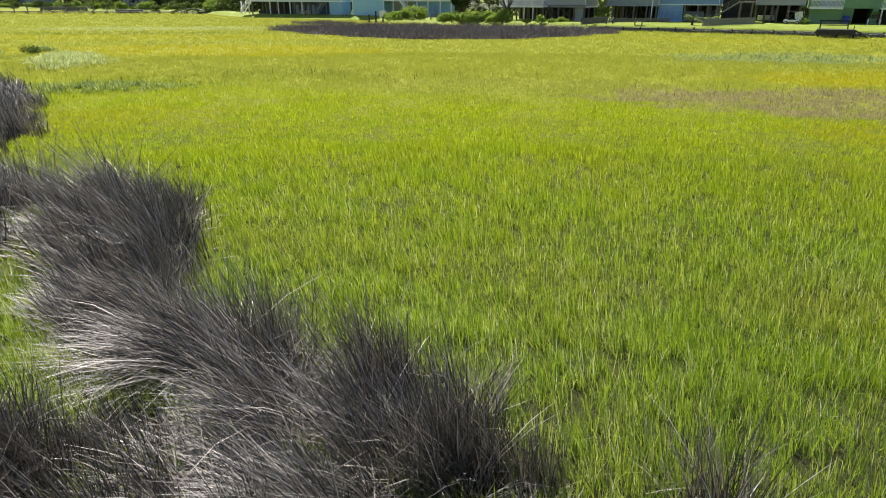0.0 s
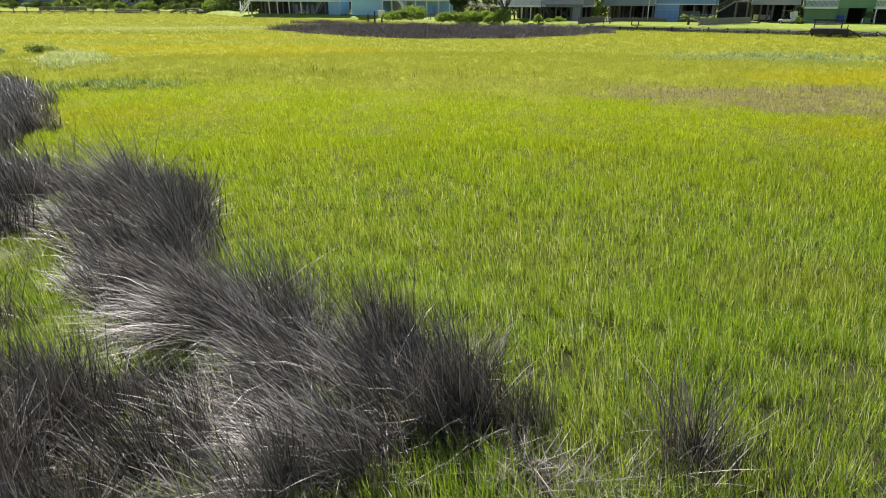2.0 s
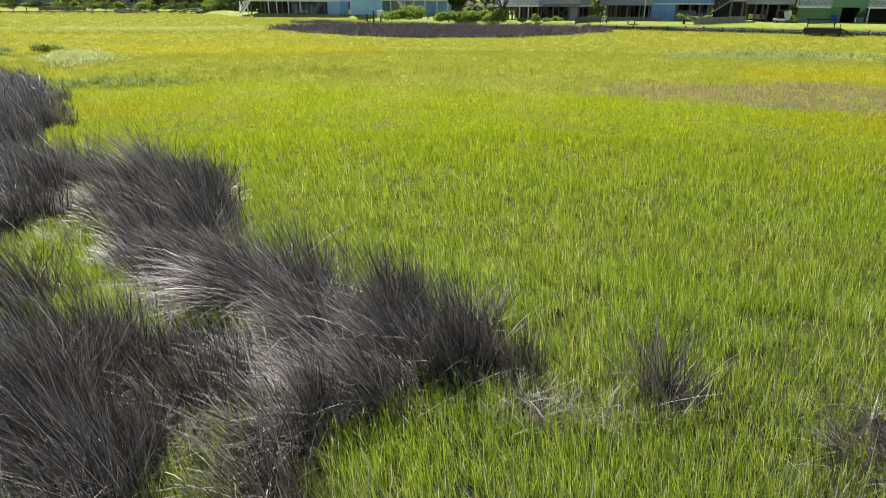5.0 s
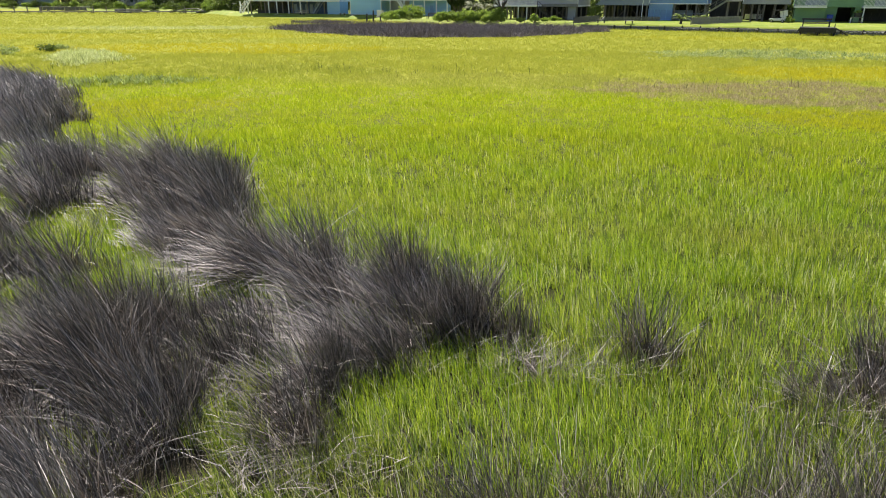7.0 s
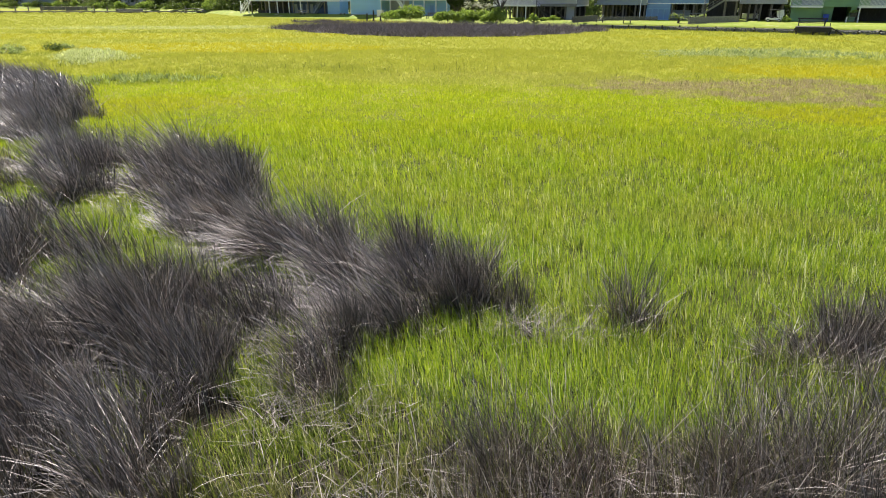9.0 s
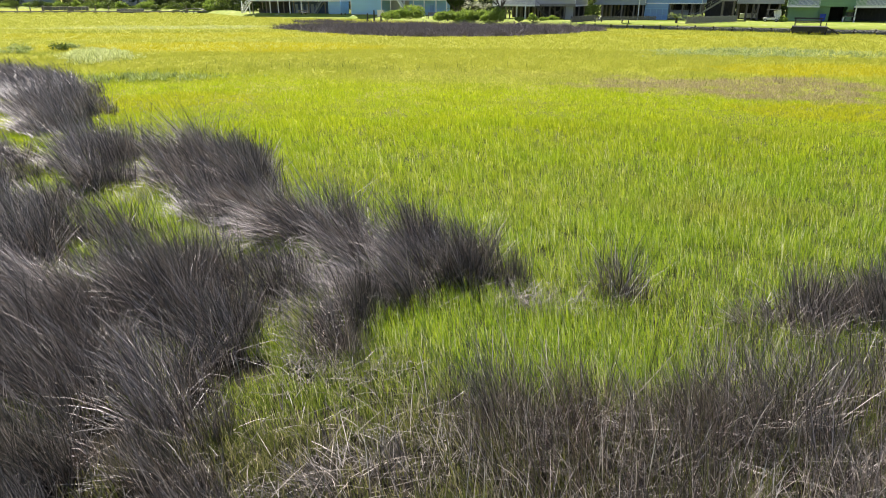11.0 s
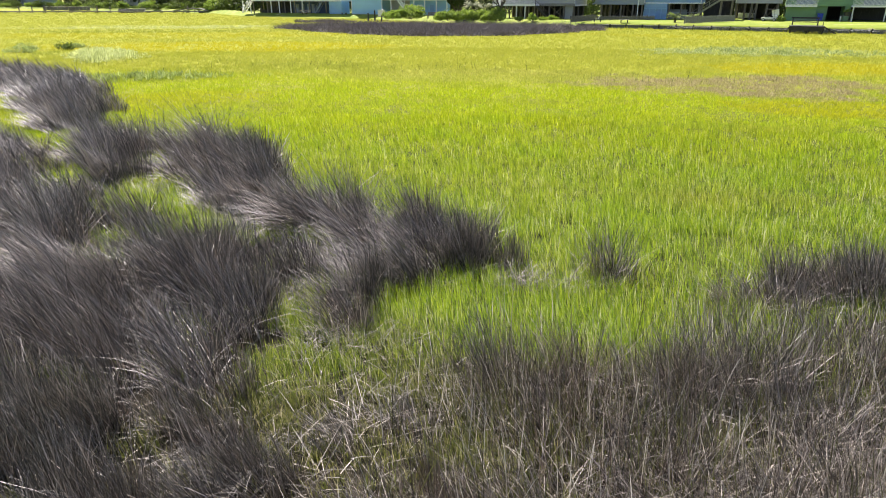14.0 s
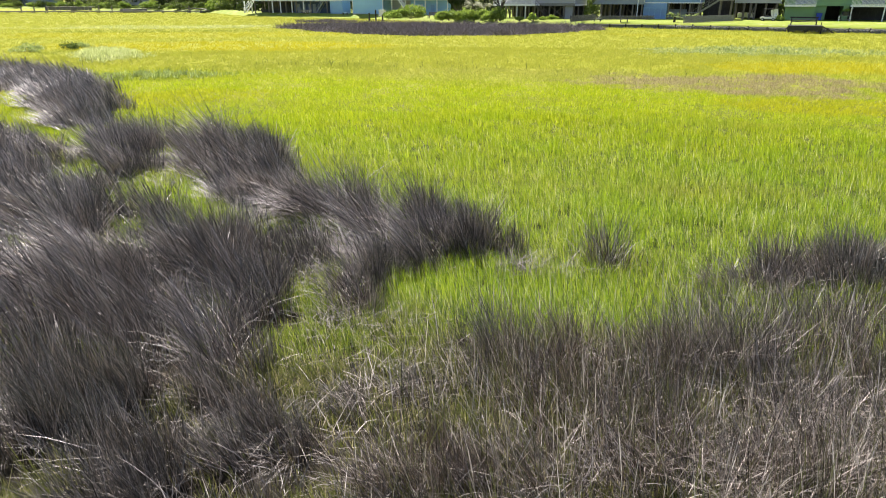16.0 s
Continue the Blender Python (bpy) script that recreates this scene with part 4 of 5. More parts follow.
# ---- shrubs, trees and woods ----
def shrub(x, y, w, d, h, label, material=None, count=1500, size=0.14, seed=1, z=LOT):
    rng = np.random.default_rng(seed)
    s = thing("shrub", pose(x, y, z), label, "shrub")
    n = 16
    a = rng.uniform(0, 6.28, n)
    q = np.sqrt(rng.uniform(0.02, 1, n)) * 0.78
    c = np.stack([np.cos(a) * q * w / 2, np.sin(a) * q * d / 2, h * (0.78 - 0.55 * q) * rng.uniform(0.45, 1.05, n)], -1)
    r = np.stack([np.full(n, w * 0.17), np.full(n, d * 0.2), np.full(n, h * 0.22)], -1) * rng.uniform(0.7, 1.3, (n, 1))
    c[0], r[0] = (0, 0, h * 0.42), (w * 0.4, d * 0.38, h * 0.42)
    c[1], r[1] = (0, -d * 0.1, h * 0.15), (w * 0.46, d * 0.42, h * 0.2)
    bm = bmesh.new()
    for k in range(4):
        rod(bm, (rng.uniform(-0.2, 0.2), 0, -0.15), tuple(c[k]), 0.06, 0.025, 6)
    part("stems", bm, M_BARK, s)
    new("leaves", cloud_mesh("leaves", c, r, int(count * 1.6), size, material or M_SHRUB, seed)).parent = s


shrub(-10.4, 116.5, 6.2, 4.0, 3.0, "large rounded light green shrub", None, 3200, 0.17, 11)
shrub(-13.6, 115.0, 4.0, 3.0, 1.9, "low light green shrub", None, 1600, 0.15, 12)
for k, (x, w, h) in enumerate(((-4.4, 2.6, 1.8), (-3.0, 3.2, 2.3), (-1.5, 2.6, 1.8), (-0.2, 3.2, 2.5), (1.3, 2.4, 2.0), (2.6, 3.0, 2.4), (4.0, 2.8, 2.0), (5.2, 3.4, 2.6))):
    shrub(x, 107.2 - k * 0.3 + (k % 3) * 0.7, w, 2.4, h, "light green shrub in a loose hedge at the marsh edge", None, 1400, 0.14, 20 + k)
for k, (x, y, w, h) in enumerate(((11.2, 104.0, 2.0, 1.5), (9.0, 104.4, 1.6, 0.9), (15.0, 108.0, 2.2, 1.0), (13.0, 105.5, 1.4, 0.7), (50.9, 101.6, 1.8, 1.0))):
    shrub(x, y, w, 1.4, h, "small pale green garden shrub", None, 500, 0.12, 30 + k)
for k in range(38):
    w, h = 3.2 + 1.3 * (k * 5 % 4), 1.1 + 0.45 * (k * 7 % 5)
    x = -194 + k * 3.3 + (k % 3) * 0.9
    shrub(x, float(shore_y(x)) + 0.8 + (k * 7 % 4), 1.3 * w, 3.2, 1.15 * h, "tangled green shrub behind the boardwalk", M_CEDAR if k % 3 else M_SHRUB, 900, 0.2, 50 + k)
shrub(-75.5, 190.5, 6.9, 4.0, 4.6, "tall rounded green shrub beside the gangway", M_SHRUB, 2200, 0.2, 83, 0.3)


def tree(x, y, h, label, material, seed, spread=2.6, count=4500, size=0.2, low=0.35, bare=False):
    rng = np.random.default_rng(seed)
    t = thing("tree", pose(x, y, LOT), label, "tree")
    bm = bmesh.new()
    fork = h * low
    rod(bm, (0, 0, -0.2), (0.1, 0, fork), 0.24, 0.17, 10)
    ends = []
    for k in range(7):
        a = k * 2.4 + rng.uniform(-0.4, 0.4)
        e = (math.cos(a) * spread * rng.uniform(0.4, 0.9), math.sin(a) * spread * rng.uniform(0.4, 0.9), h * rng.uniform(0.55, 0.92))
        mid = (e[0] * 0.45, e[1] * 0.45, fork + (e[2] - fork) * 0.35)
        rod(bm, (0.1, 0, fork - 0.15), mid, 0.12, 0.08, 7)
        rod(bm, mid, e, 0.08, 0.03, 6)
        ends += [e, (mid[0] * 1.3, mid[1] * 1.3, mid[2] + 0.25 * h)]
    part("trunk", bm, M_BARK, t)
    ends = np.array(ends)
    if bare:
        ends[:, 2] += 0.12 * h
    r = np.stack([np.full(len(ends), spread * 0.38)] * 2 + [np.full(len(ends), h * 0.13)], -1) * rng.uniform(0.7, 1.3, (len(ends), 1))
    new("crown", cloud_mesh("crown", ends, r, count, size, material, seed)).parent = t


tree(5.9, 107.5, 6.5, "bare-limbed grey tree with a forked trunk", M_TREE, 3, 3.0, 2600, 0.2, 0.3, True)
tree(-1.5, 117.5, 5.0, "dark green tree between the houses", M_TREE, 4, 2.4, 5200, 0.2, 0.15)
tree(-57, 176, 7, "dark green tree beyond the boardwalk", M_TREE, 6, 3.5, 4000, 0.26, 0.2)


def cedar(x, y, h):
    rng = np.random.default_rng(8)
    t = thing("cedar", pose(x, y, LOT), "slim upright yellow-green cedar beside the fence", "tree")
    part("trunk", rod(bmesh.new(), (0, 0, -0.2), (0, 0, h), 0.12, 0.03, 8), M_BARK, t)
    n = 40
    z = rng.uniform(0.1, 0.97, n) * h
    wide = 1.3 * (1 - (z / h) ** 1.6) + 0.15
    a = rng.uniform(0, 6.28, n)
    c = np.stack([np.cos(a) * wide * 0.6, np.sin(a) * wide * 0.6, z], -1)
    r = np.stack([wide * 0.5, wide * 0.5, np.full(n, 0.35)], -1)
    new("crown", cloud_mesh("crown", c, r, 2600, 0.11, M_CEDAR, 8)).parent = t


cedar(21.8, 108.5, 4.6)
for k, (x, y, w, h) in enumerate(((-37.4, 53.0, 2.6, 1.15), (-39.8, 50.0, 3.0, 0.9), (-41.2, 53.0, 2.8, 1.0), (-38.0, 55.5, 2.4, 0.9))):
    shrub(x, y, w, 1.3, h, "low tangled marsh shrub in the pale grass", M_CEDAR if k == 0 else M_SEDGE, 420, 0.08, 91 + k, -0.15)


def palm(x, y, h, label, material, fronds=22, length=1.5, seed=1):
    """A short palm: a ringed trunk and arching fronds of many leaflets."""
    rng = np.random.default_rng(seed)
    p = thing("palm", pose(x, y, LOT), label, "palm")
    bm = bmesh.new()
    for k in range(5):
        rod(bm, (0, 0, k * h / 5 - 0.05), (0, 0, (k + 1) * h / 5), 0.2 - 0.015 * k, 0.16, 10)
    part("trunk", bm, M_BARK, p)
    verts, quads = [], []
    for f in range(fronds):
        a, up = rng.uniform(0, 6.28), rng.uniform(0.1, 1.2)
        d = np.array([math.cos(a), math.sin(a), 0])
        side = np.array([-d[1], d[0], 0])
        for k in range(14):
            s = (k + 1) / 14 * length * rng.uniform(0.9, 1.1)
            at = np.array([0, 0, h]) + d * s * math.cos(up * 0.8) + np.array([0, 0, 1]) * (s * math.sin(up) - 0.42 * s * s / length)
            for sg in (-1, 1):
                tip = at + side * sg * 0.38 * (1 - 0.5 * k / 14) + d * 0.18 - np.array([0, 0, 0.1])
                i = len(verts)
                verts += [at, at + d * 0.06, tip, at - d * 0.03]
                quads.append((i, i + 1, i + 2, i + 3))
    new("fronds", raw_mesh("fronds", np.array(verts), np.zeros((0, 3), np.int32), material, np.array(quads))).parent = p


palm(32.6, 97.0, 0.75, "small green palm with drooping fronds on the lawn", M_PALM, 24, 1.5, 1)
palm(35.0, 96.4, 0.7, "small green palm with drooping fronds on the lawn", M_PALM, 20, 1.3, 2)
palm(1.2, 110.5, 2.2, "silvery palmetto with dense stiff fronds", M_SILVER, 46, 1.9, 3)
palm(3.2, 111.5, 1.9, "silvery palmetto with dense stiff fronds", M_SILVER, 40, 1.7, 4)


def woods():
    """The belt of trees behind the houses: trunks and leaf clumps with an uneven top."""
    rng = np.random.default_rng(77)
    n = 2300
    x = rng.uniform(-250, 190, n)
    y = np.where(x < -57, shore_y(x) + 9, 150 - 0.46 * x) + rng.uniform(0, 14, n)
    top = 6.5 + 2.5 * np.sin(x * 0.13) + 1.5 * np.sin(x * 0.41 + 1)
    z = LOT + rng.uniform(0.05, 1.0, n) * top
    r = np.stack([rng.uniform(1.6, 3.0, n), rng.uniform(1.4, 2.4, n), rng.uniform(1.0, 1.8, n)], -1)
    v, q = leaf_cloud(np.stack([x, y, z], -1), r, 90000, 0.54, rng)
    ob = new("woods", raw_mesh("woods", v, np.zeros((0, 3), np.int32), M_WOODS, q))
    tagged(ob, "belt of dark green trees behind the houses", "woods", kind="stuff")


woods()

# ---- rush clumps ----
# centre x, y, radius across, radius in depth, height, lodging 0 to 1, greenness, fullness
CLUMPS = [
    (-31.5, 34.0, 3.4, 2.4, 1.3, 0.7, 0, 1), (-26.5, 31.5, 3.0, 2.4, 1.3, 0.75, 0, 1), (-23.0, 28.0, 2.6, 2.3, 1.35, 0.65, 0, 1), (-26.4, 27.0, 2.4, 1.7, 1.2, 0.7, 0, 1),
    (-18.6, 22.6, 1.7, 1.9, 1.3, 0.6, 0, 1), (-20.6, 25.4, 1.9, 1.9, 1.35, 0.65, 0, 1), (-20.6, 16.2, 1.6, 1.2, 1.25, 0.4, 1, 1), (-13.4, 12.8, 1.0, 0.8, 1.15, 0.7, 0, 1),
    (-17.8, 14.4, 1.4, 1.2, 1.25, 0.4, 0, 1), (-16.2, 20.0, 1.2, 1.4, 1.3, 0.5, 0, 1), (-10.1, 13.4, 0.65, 0.7, 1.7, 0.25, 1, 1), (-10.7, 12.0, 0.85, 1.0, 1.8, 0.35, 0, 1), (-9.7, 10.4, 0.7, 0.75, 1.4, 0.4, 0, 1),
    (-15.8, 13.4, 1.1, 1.0, 1.25, 0.4, 0, 1), (-12.5, 10.6, 0.7, 0.8, 1.2, 0.45, 0, 1), (-15.4, 17.7, 1.1, 1.0, 1.3, 0.5, 0, 1), (-17.4, 21.0, 1.2, 1.3, 1.3, 0.4, 0, 1), (-14.0, 10.6, 1.2, 1.2, 1.41, 0.4, 1, 1), (-11.6, 8.0, 0.8, 0.8, 1.2, 0.4, 1, 1),
    (-12.8, 8.9, 1.2, 1.0, 1.41, 0.4, 0, 1), (-15.2, 11.6, 1.5, 1.3, 1.41, 0.4, 1, 1), (-7.9, 13.0, 0.95, 1.1, 1.85, 0.4, 1, 1), (-6.7, 11.7, 0.85, 1.0, 1.65, 0.4, 1, 1), (-6.1, 10.6, 0.75, 0.85, 1.5, 0.4, 1, 1), (-12.4, 14.6, 0.9, 0.8, 1.4, 0.5, 0, 1),
    (-7.9, 10.9, 0.9, 0.95, 1.25, 0.85, 0, 1), (-6.8, 9.4, 0.9, 0.85, 1.1, 0.9, 0, 1), (-5.5, 9.4, 0.75, 0.85, 1.35, 0.45, 1, 1), (-4.8, 8.2, 0.75, 0.75, 1.2, 0.5, 0, 1),
    (-5.0, 7.2, 0.7, 0.55, 0.75, 0.75, 0, 1), (-2.85, 6.5, 0.85, 0.7, 1.75, 0.4, 0, 1), (-1.6, 5.9, 0.9, 0.7, 1.7, 0.35, 0, 1), (-0.45, 5.5, 0.8, 0.75, 1.6, 0.35, 0, 1),
    (0.27, 4.9, 0.5, 0.6, 1.41, 0.15, 0, 1), (-3.5, 5.2, 0.75, 0.5, 0.8, 0.5, 0, 0.8), (-2.18, 4.5, 0.8, 0.65, 1.29, 1.0, 0, 1), (-2.05, 3.2, 0.52, 0.75, 1.35, 0.35, 0, 1.1), (-1.3, 3.95, 0.6, 0.45, 1.2, 0.6, 0, 1),
    (-1.08, 4.4, 0.7, 0.6, 1.29, 1.1, 0, 1), (-1.9, 2.45, 0.35, 0.45, 1.0, 0.2, 0, 1), (-4.5, 3.9, 0.9, 0.8, 1.5, 0.4, 1, 1), (-5.7, 4.0, 0.95, 0.8, 1.41, 0.45, 1, 1), (-3.3, 4.0, 0.55, 0.6, 1.15, 0.08, 1, 1), (-4.2, 4.7, 0.7, 0.5, 1.1, 0.05, 1, 1),
    (-4.15, 2.9, 0.9, 0.7, 1.41, 0.3, 0, 1.1), (-5.8, 2.8, 0.95, 0.75, 1.41, 0.65, 0, 1.1), (-7.0, 3.8, 1.0, 0.85, 1.41, 1.1, 0, 1), (-7.3, 2.6, 1.0, 0.85, 1.35, 1.1, 0, 1),
    (-8.5, 3.6, 1.1, 0.9, 1.41, 0.45, 1, 1), (-6.5, 5.2, 0.9, 0.55, 1.08, 0.2, 1, 0.5), (-5.2, 5.0, 0.7, 0.5, 1.15, 0.05, 1, 0.8), (-7.9, 5.3, 0.9, 0.7, 1.36, 0.35, 1, 0.9),
    (-9.2, 5.6, 1.1, 0.8, 1.41, 0.45, 0, 1), (-11.2, 6.6, 1.3, 1.0, 1.41, 0.4, 0, 1), (-3.55, 1.9, 0.62, 0.8, 1.31, 0.3, 0, 1.15), (-4.9, 1.7, 0.9, 0.8, 1.25, 0.35, 0, 1.1),
    (-6.3, 1.6, 1.0, 0.8, 1.25, 0.32, 0, 1.1), (-8.0, 1.4, 1.1, 0.9, 1.2, 1.1, 0, 1), (-4.3, 0.4, 0.85, 0.7, 1.0, 0.11, 1, 1.1), (-4.5, -0.4, 0.9, 0.5, 0.95, 0.15, 1, 1), (-6.6, -1.1, 1.0, 0.8, 0.9, 0.2, 1, 1), (-3.4, -1.8, 0.9, 0.5, 0.8, 0.15, 1, 1), (-5.9, 0.1, 1.0, 0.8, 1.0, 0.15, 1, 1.1),
    (-7.6, -0.3, 1.1, 0.9, 1.0, 0.3, 1, 1), (-3.1, -0.2, 0.6, 0.5, 0.85, 0.2, 0, 1), (-3.4, 0.9, 0.5, 0.5, 1.1, 0.2, 0, 1), (2.4, 4.3, 0.34, 0.36, 1.3, 0.15, 0, 1.3), (4.9, 3.5, 0.8, 0.55, 1.15, 0.15, 1, 1.1),
    (6.3, 3.8, 0.9, 0.6, 1.2, 0.2, 1, 1.1), (7.9, 4.1, 0.9, 0.6, 1.2, 0.3, 0, 1), (0.15, 1.1, 0.55, 0.5, 1.15, 0.2, 0, 1.2), (1.2, 0.9, 0.7, 0.5, 1.1, 0.2, 0, 1.3),
    (2.4, 0.9, 0.75, 0.55, 1.0, 0.3, 0, 1.3), (3.6, 1.1, 0.8, 0.6, 1.1, 0.25, 0, 1.2), (4.8, 1.6, 0.85, 0.65, 1.11, 0.22, 0, 0.7), (6.0, 2.2, 0.9, 0.7, 1.11, 0.22, 1, 0.6),
    (0.7, 0.2, 0.85, 0.55, 0.81, 0.38, 0, 0.57), (2.1, 0.0, 0.9, 0.6, 0.86, 0.38, 1, 0.57), (3.6, 0.2, 0.95, 0.65, 0.92, 0.33, 0, 0.64), (5.2, 0.5, 0.95, 0.7, 0.92, 0.33, 0, 0.64),
    (-5.1, -1.1, 0.95, 0.75, 1.0, 0.09, 1, 1.2), (-3.7, -1.0, 0.85, 0.7, 0.9, 0.12, 1, 1.1), (-2.3, -1.1, 0.85, 0.65, 0.8, 0.25, 0, 1.1), (-0.9, -1.0, 0.85, 0.65, 0.75, 0.4, 0, 1),
    (0.5, -1.1, 0.85, 0.65, 0.86, 0.38, 0, 0.71), (1.9, -1.1, 0.85, 0.65, 0.86, 0.38, 0, 0.71), (3.3, -1.0, 0.85, 0.65, 0.92, 0.38, 0, 0.71), (4.8, -0.8, 0.9, 0.7, 0.92, 0.38, 1, 0.71),
    (-4.2, -2.6, 1.3, 0.7, 0.9, 0.09, 1, 1.1), (-1.7, -2.6, 1.3, 0.7, 0.75, 0.3, 1, 1), (0.9, -2.6, 1.3, 0.7, 0.81, 0.42, 0, 0.71), (3.4, -2.5, 1.3, 0.7, 0.86, 0.42, 0, 0.71),
    (-1.2, 0.1, 0.8, 0.45, 0.5, 0.6, 1, 0.5), (-9.8, 8.0, 0.9, 0.8, 1.2, 0.4, 1, 0.8), (-7.2, 6.7, 0.9, 0.6, 1.15, 0.25, 1, 0.45), (-8.6, 6.6, 0.8, 0.7, 1.2, 0.3, 1, 0.7),
    (-3.95, 7.3, 0.7, 0.65, 1.25, 0.4, 1, 1), (-5.9, 8.2, 0.75, 0.65, 0.95, 0.8, 0, 1),
]


def rush_clump(k, cx, cy, rx, ry, high, lodge, green, full):
    """One clump of needle rush: the stems stand upright on its lee side and lie over more and more towards the other,
    so that the clump has a steep dark flank and a combed-over one, paled for bleaching and sunlit sheen."""
    rng = np.random.default_rng(100 + k)
    if cx < -3.4 and cy < 7:
        rx, ry, lodge = 0.9 * rx, 0.9 * ry, 0.7 * lodge   # the mounds of the near bank stand apart
    away = math.sqrt(cx**2 + (cy + 3) ** 2 + 14)
    loose = (cy < 2.5 and cx > -0.5) or abs(cx - 2.4) < 0.3
    per = 9
    wisps = int((285 * rx * ry * min(1.0, (10.0 / away) ** 1.35) + 26) * full * (0.85 if loose else 1.0))
    # a clump is many small tussocks, each with its own height and lie
    tufts = max(4, int((7.0 if away < 10 else 4.0) * rx * ry + 2))
    ta, tr = rng.uniform(0, 2 * np.pi, tufts), np.sqrt(rng.uniform(0, 1, tufts))
    tr *= 1 + 0.16 * np.sin(3 * ta + k) + 0.12 * np.sin(7 * ta + 2 * k)
    if loose:
        tr = np.minimum(np.abs(rng.normal(0, 0.8, tufts)), 2.0)
    of = rng.integers(0, tufts, wisps)
    spread = 0.26 + 0.012 * away if loose else 0.10 + 0.011 * away
    u, v = rng.normal(0, spread, wisps), rng.normal(0, spread, wisps)
    x, y = (tr * rx * np.cos(ta))[of] + u, (tr * ry * np.sin(ta))[of] + v
    r = np.hypot(x / rx, y / ry)
    if not loose:
        x, y = x / np.maximum(1, r / 1.12), y / np.maximum(1, r / 1.12)
        # a few sheaves stand out in the grass round the clump
        out = np.where(rng.uniform(0, 1, wisps) < 0.13, rng.uniform(1.0, 1.5, wisps), 1.0)
        x, y = x * out, y * out
        r = np.minimum(r, 1.12) * out
    wind = radians(192) + 0.35 * np.sin(k * 2.3)
    # 0 at the lee edge, 1 where the stems have gone over
    over = np.clip(0.5 + 0.5 * (np.cos(wind) * x / rx + 0.8 * np.sin(wind - 0.5) * y / ry), 0, 1)
    slack = 0.0 if loose or cy < 0.6 else 0.12 if cx < -3.4 and cy < 7 else 0.2
    fall = np.clip((slack + lodge) * 1.1 * over**1.2 * rng.uniform(0.55, 1.45, tufts)[of], 0, 1.15)
    flat = rng.uniform(0, 1, wisps) < (0.06 if loose else 0.08 + 0.2 * lodge)
    fall = np.where(flat, np.maximum(fall, rng.uniform(0.35, 1.0, wisps)), fall)
    lean = (0.15 if loose else 0.04) + 0.95 * fall + np.abs(rng.normal(0, 0.12, wisps))
    bend = 0.10 + 0.7 * fall + rng.normal(0, 0.2, wisps)
    heading = wind + 0.25 * np.sin(1.9 * x + k) + rng.normal(0, 0.3, tufts)[of] + rng.normal(0, 0.34, wisps)
    bleach = rng.uniform(0, 1, wisps) ** 3
    splay = rng.uniform(0, 1, wisps) < (0.38 if loose else np.clip(0.4 - 0.5 * fall - 0.2 * lodge, 0.05, 1))
    heading = np.where(splay, np.arctan2(v, u) + rng.normal(0, 0.6, wisps), heading)
    lee = 0.72 + 0.28 * np.minimum(1, 3 * over)
    length = high * lee * rng.uniform(0.68 if away < 9 else 0.76, 1.16, tufts)[of] * rng.uniform(0.7, 1.08, wisps) * np.clip(1.12 - 0.22 * r**2, 0.5, 1.1) * (1 + 0.12 * fall)
    i = np.repeat(np.arange(wisps), per)
    n = len(i)
    fan = 0.04 + 0.004 * away
    root = np.stack([x[i] + rng.normal(0, fan, n), y[i] + rng.normal(0, fan, n), np.full(n, -0.03)], -1)
    stray = rng.uniform(0, 1, n) < (0.16 if loose else 0.09 if away < 18 else 0.03)
    dry = np.clip(fall[i] ** 1.2 * rng.uniform(0.2, 1.2, n) + 0.55 * bleach[i] * rng.uniform(0.3, 1.2, n) + rng.uniform(0, 1, n) ** 7 * 0.8, 0, 1)
    if away > 12:
        dry = np.maximum(dry, rng.uniform(0, 1, n) ** (2.4 if away < 20 else 2.5) * 0.8)
    dry = np.clip(dry + ((0.16 if cx < -2.8 and cy < 5.5 else 0.32) * rng.uniform(0, 1, tufts) ** 2.2)[of][i] * rng.uniform(0, 1.6, n), 0, 1)
    dry = np.where(stray, rng.uniform(0.25, 1.0, n), dry)
    width = np.maximum(0.007, (0.00118 if away < 18 else 0.0009) * away) * rng.uniform(0.6, 1.3, n) * np.where(dry > 0.55, 1.1, 1.0)
    words = "bent-over" if lodge > 0.55 else "upright"
    tint = "grey-green" if green else "grey-brown"
    ob = thing("rush_clump", pose(cx, cy, 0), f"{words} {tint} clump of needle rush in the cordgrass", "rush clump", "rush clumps")
    head = np.where(stray, rng.uniform(0, 6.28, n), heading[i] + rng.normal(0, 0.36, n))
    tilt = lean[i] + np.where(stray, rng.uniform(0.1, 0.8, n), 0) + rng.normal(0, 0.08, n)
    curl = bend[i] + np.where(stray, rng.uniform(-0.2, 0.8, n), 0) + rng.normal(0, 0.16, n)
    tall = length[i] * rng.uniform(0.55, 1.08, n)
    bent = (fall[i] > 0.42) | stray
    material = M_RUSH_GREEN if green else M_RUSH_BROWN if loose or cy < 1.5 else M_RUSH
    for name, pick, label in (("upright_sheaf", ~bent, ""), ("bent_sheaf", bent, "bleached bent-over stems")):
        if pick.any():
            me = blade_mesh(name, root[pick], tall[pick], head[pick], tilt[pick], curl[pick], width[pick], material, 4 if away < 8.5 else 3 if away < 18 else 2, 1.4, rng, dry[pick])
            p = new(name, me)
            p.parent = ob
            p["kind"] = "stuff"
            if label:
                p["label"] = label


for k, row in enumerate(CLUMPS):
    rush_clump(k, *row)


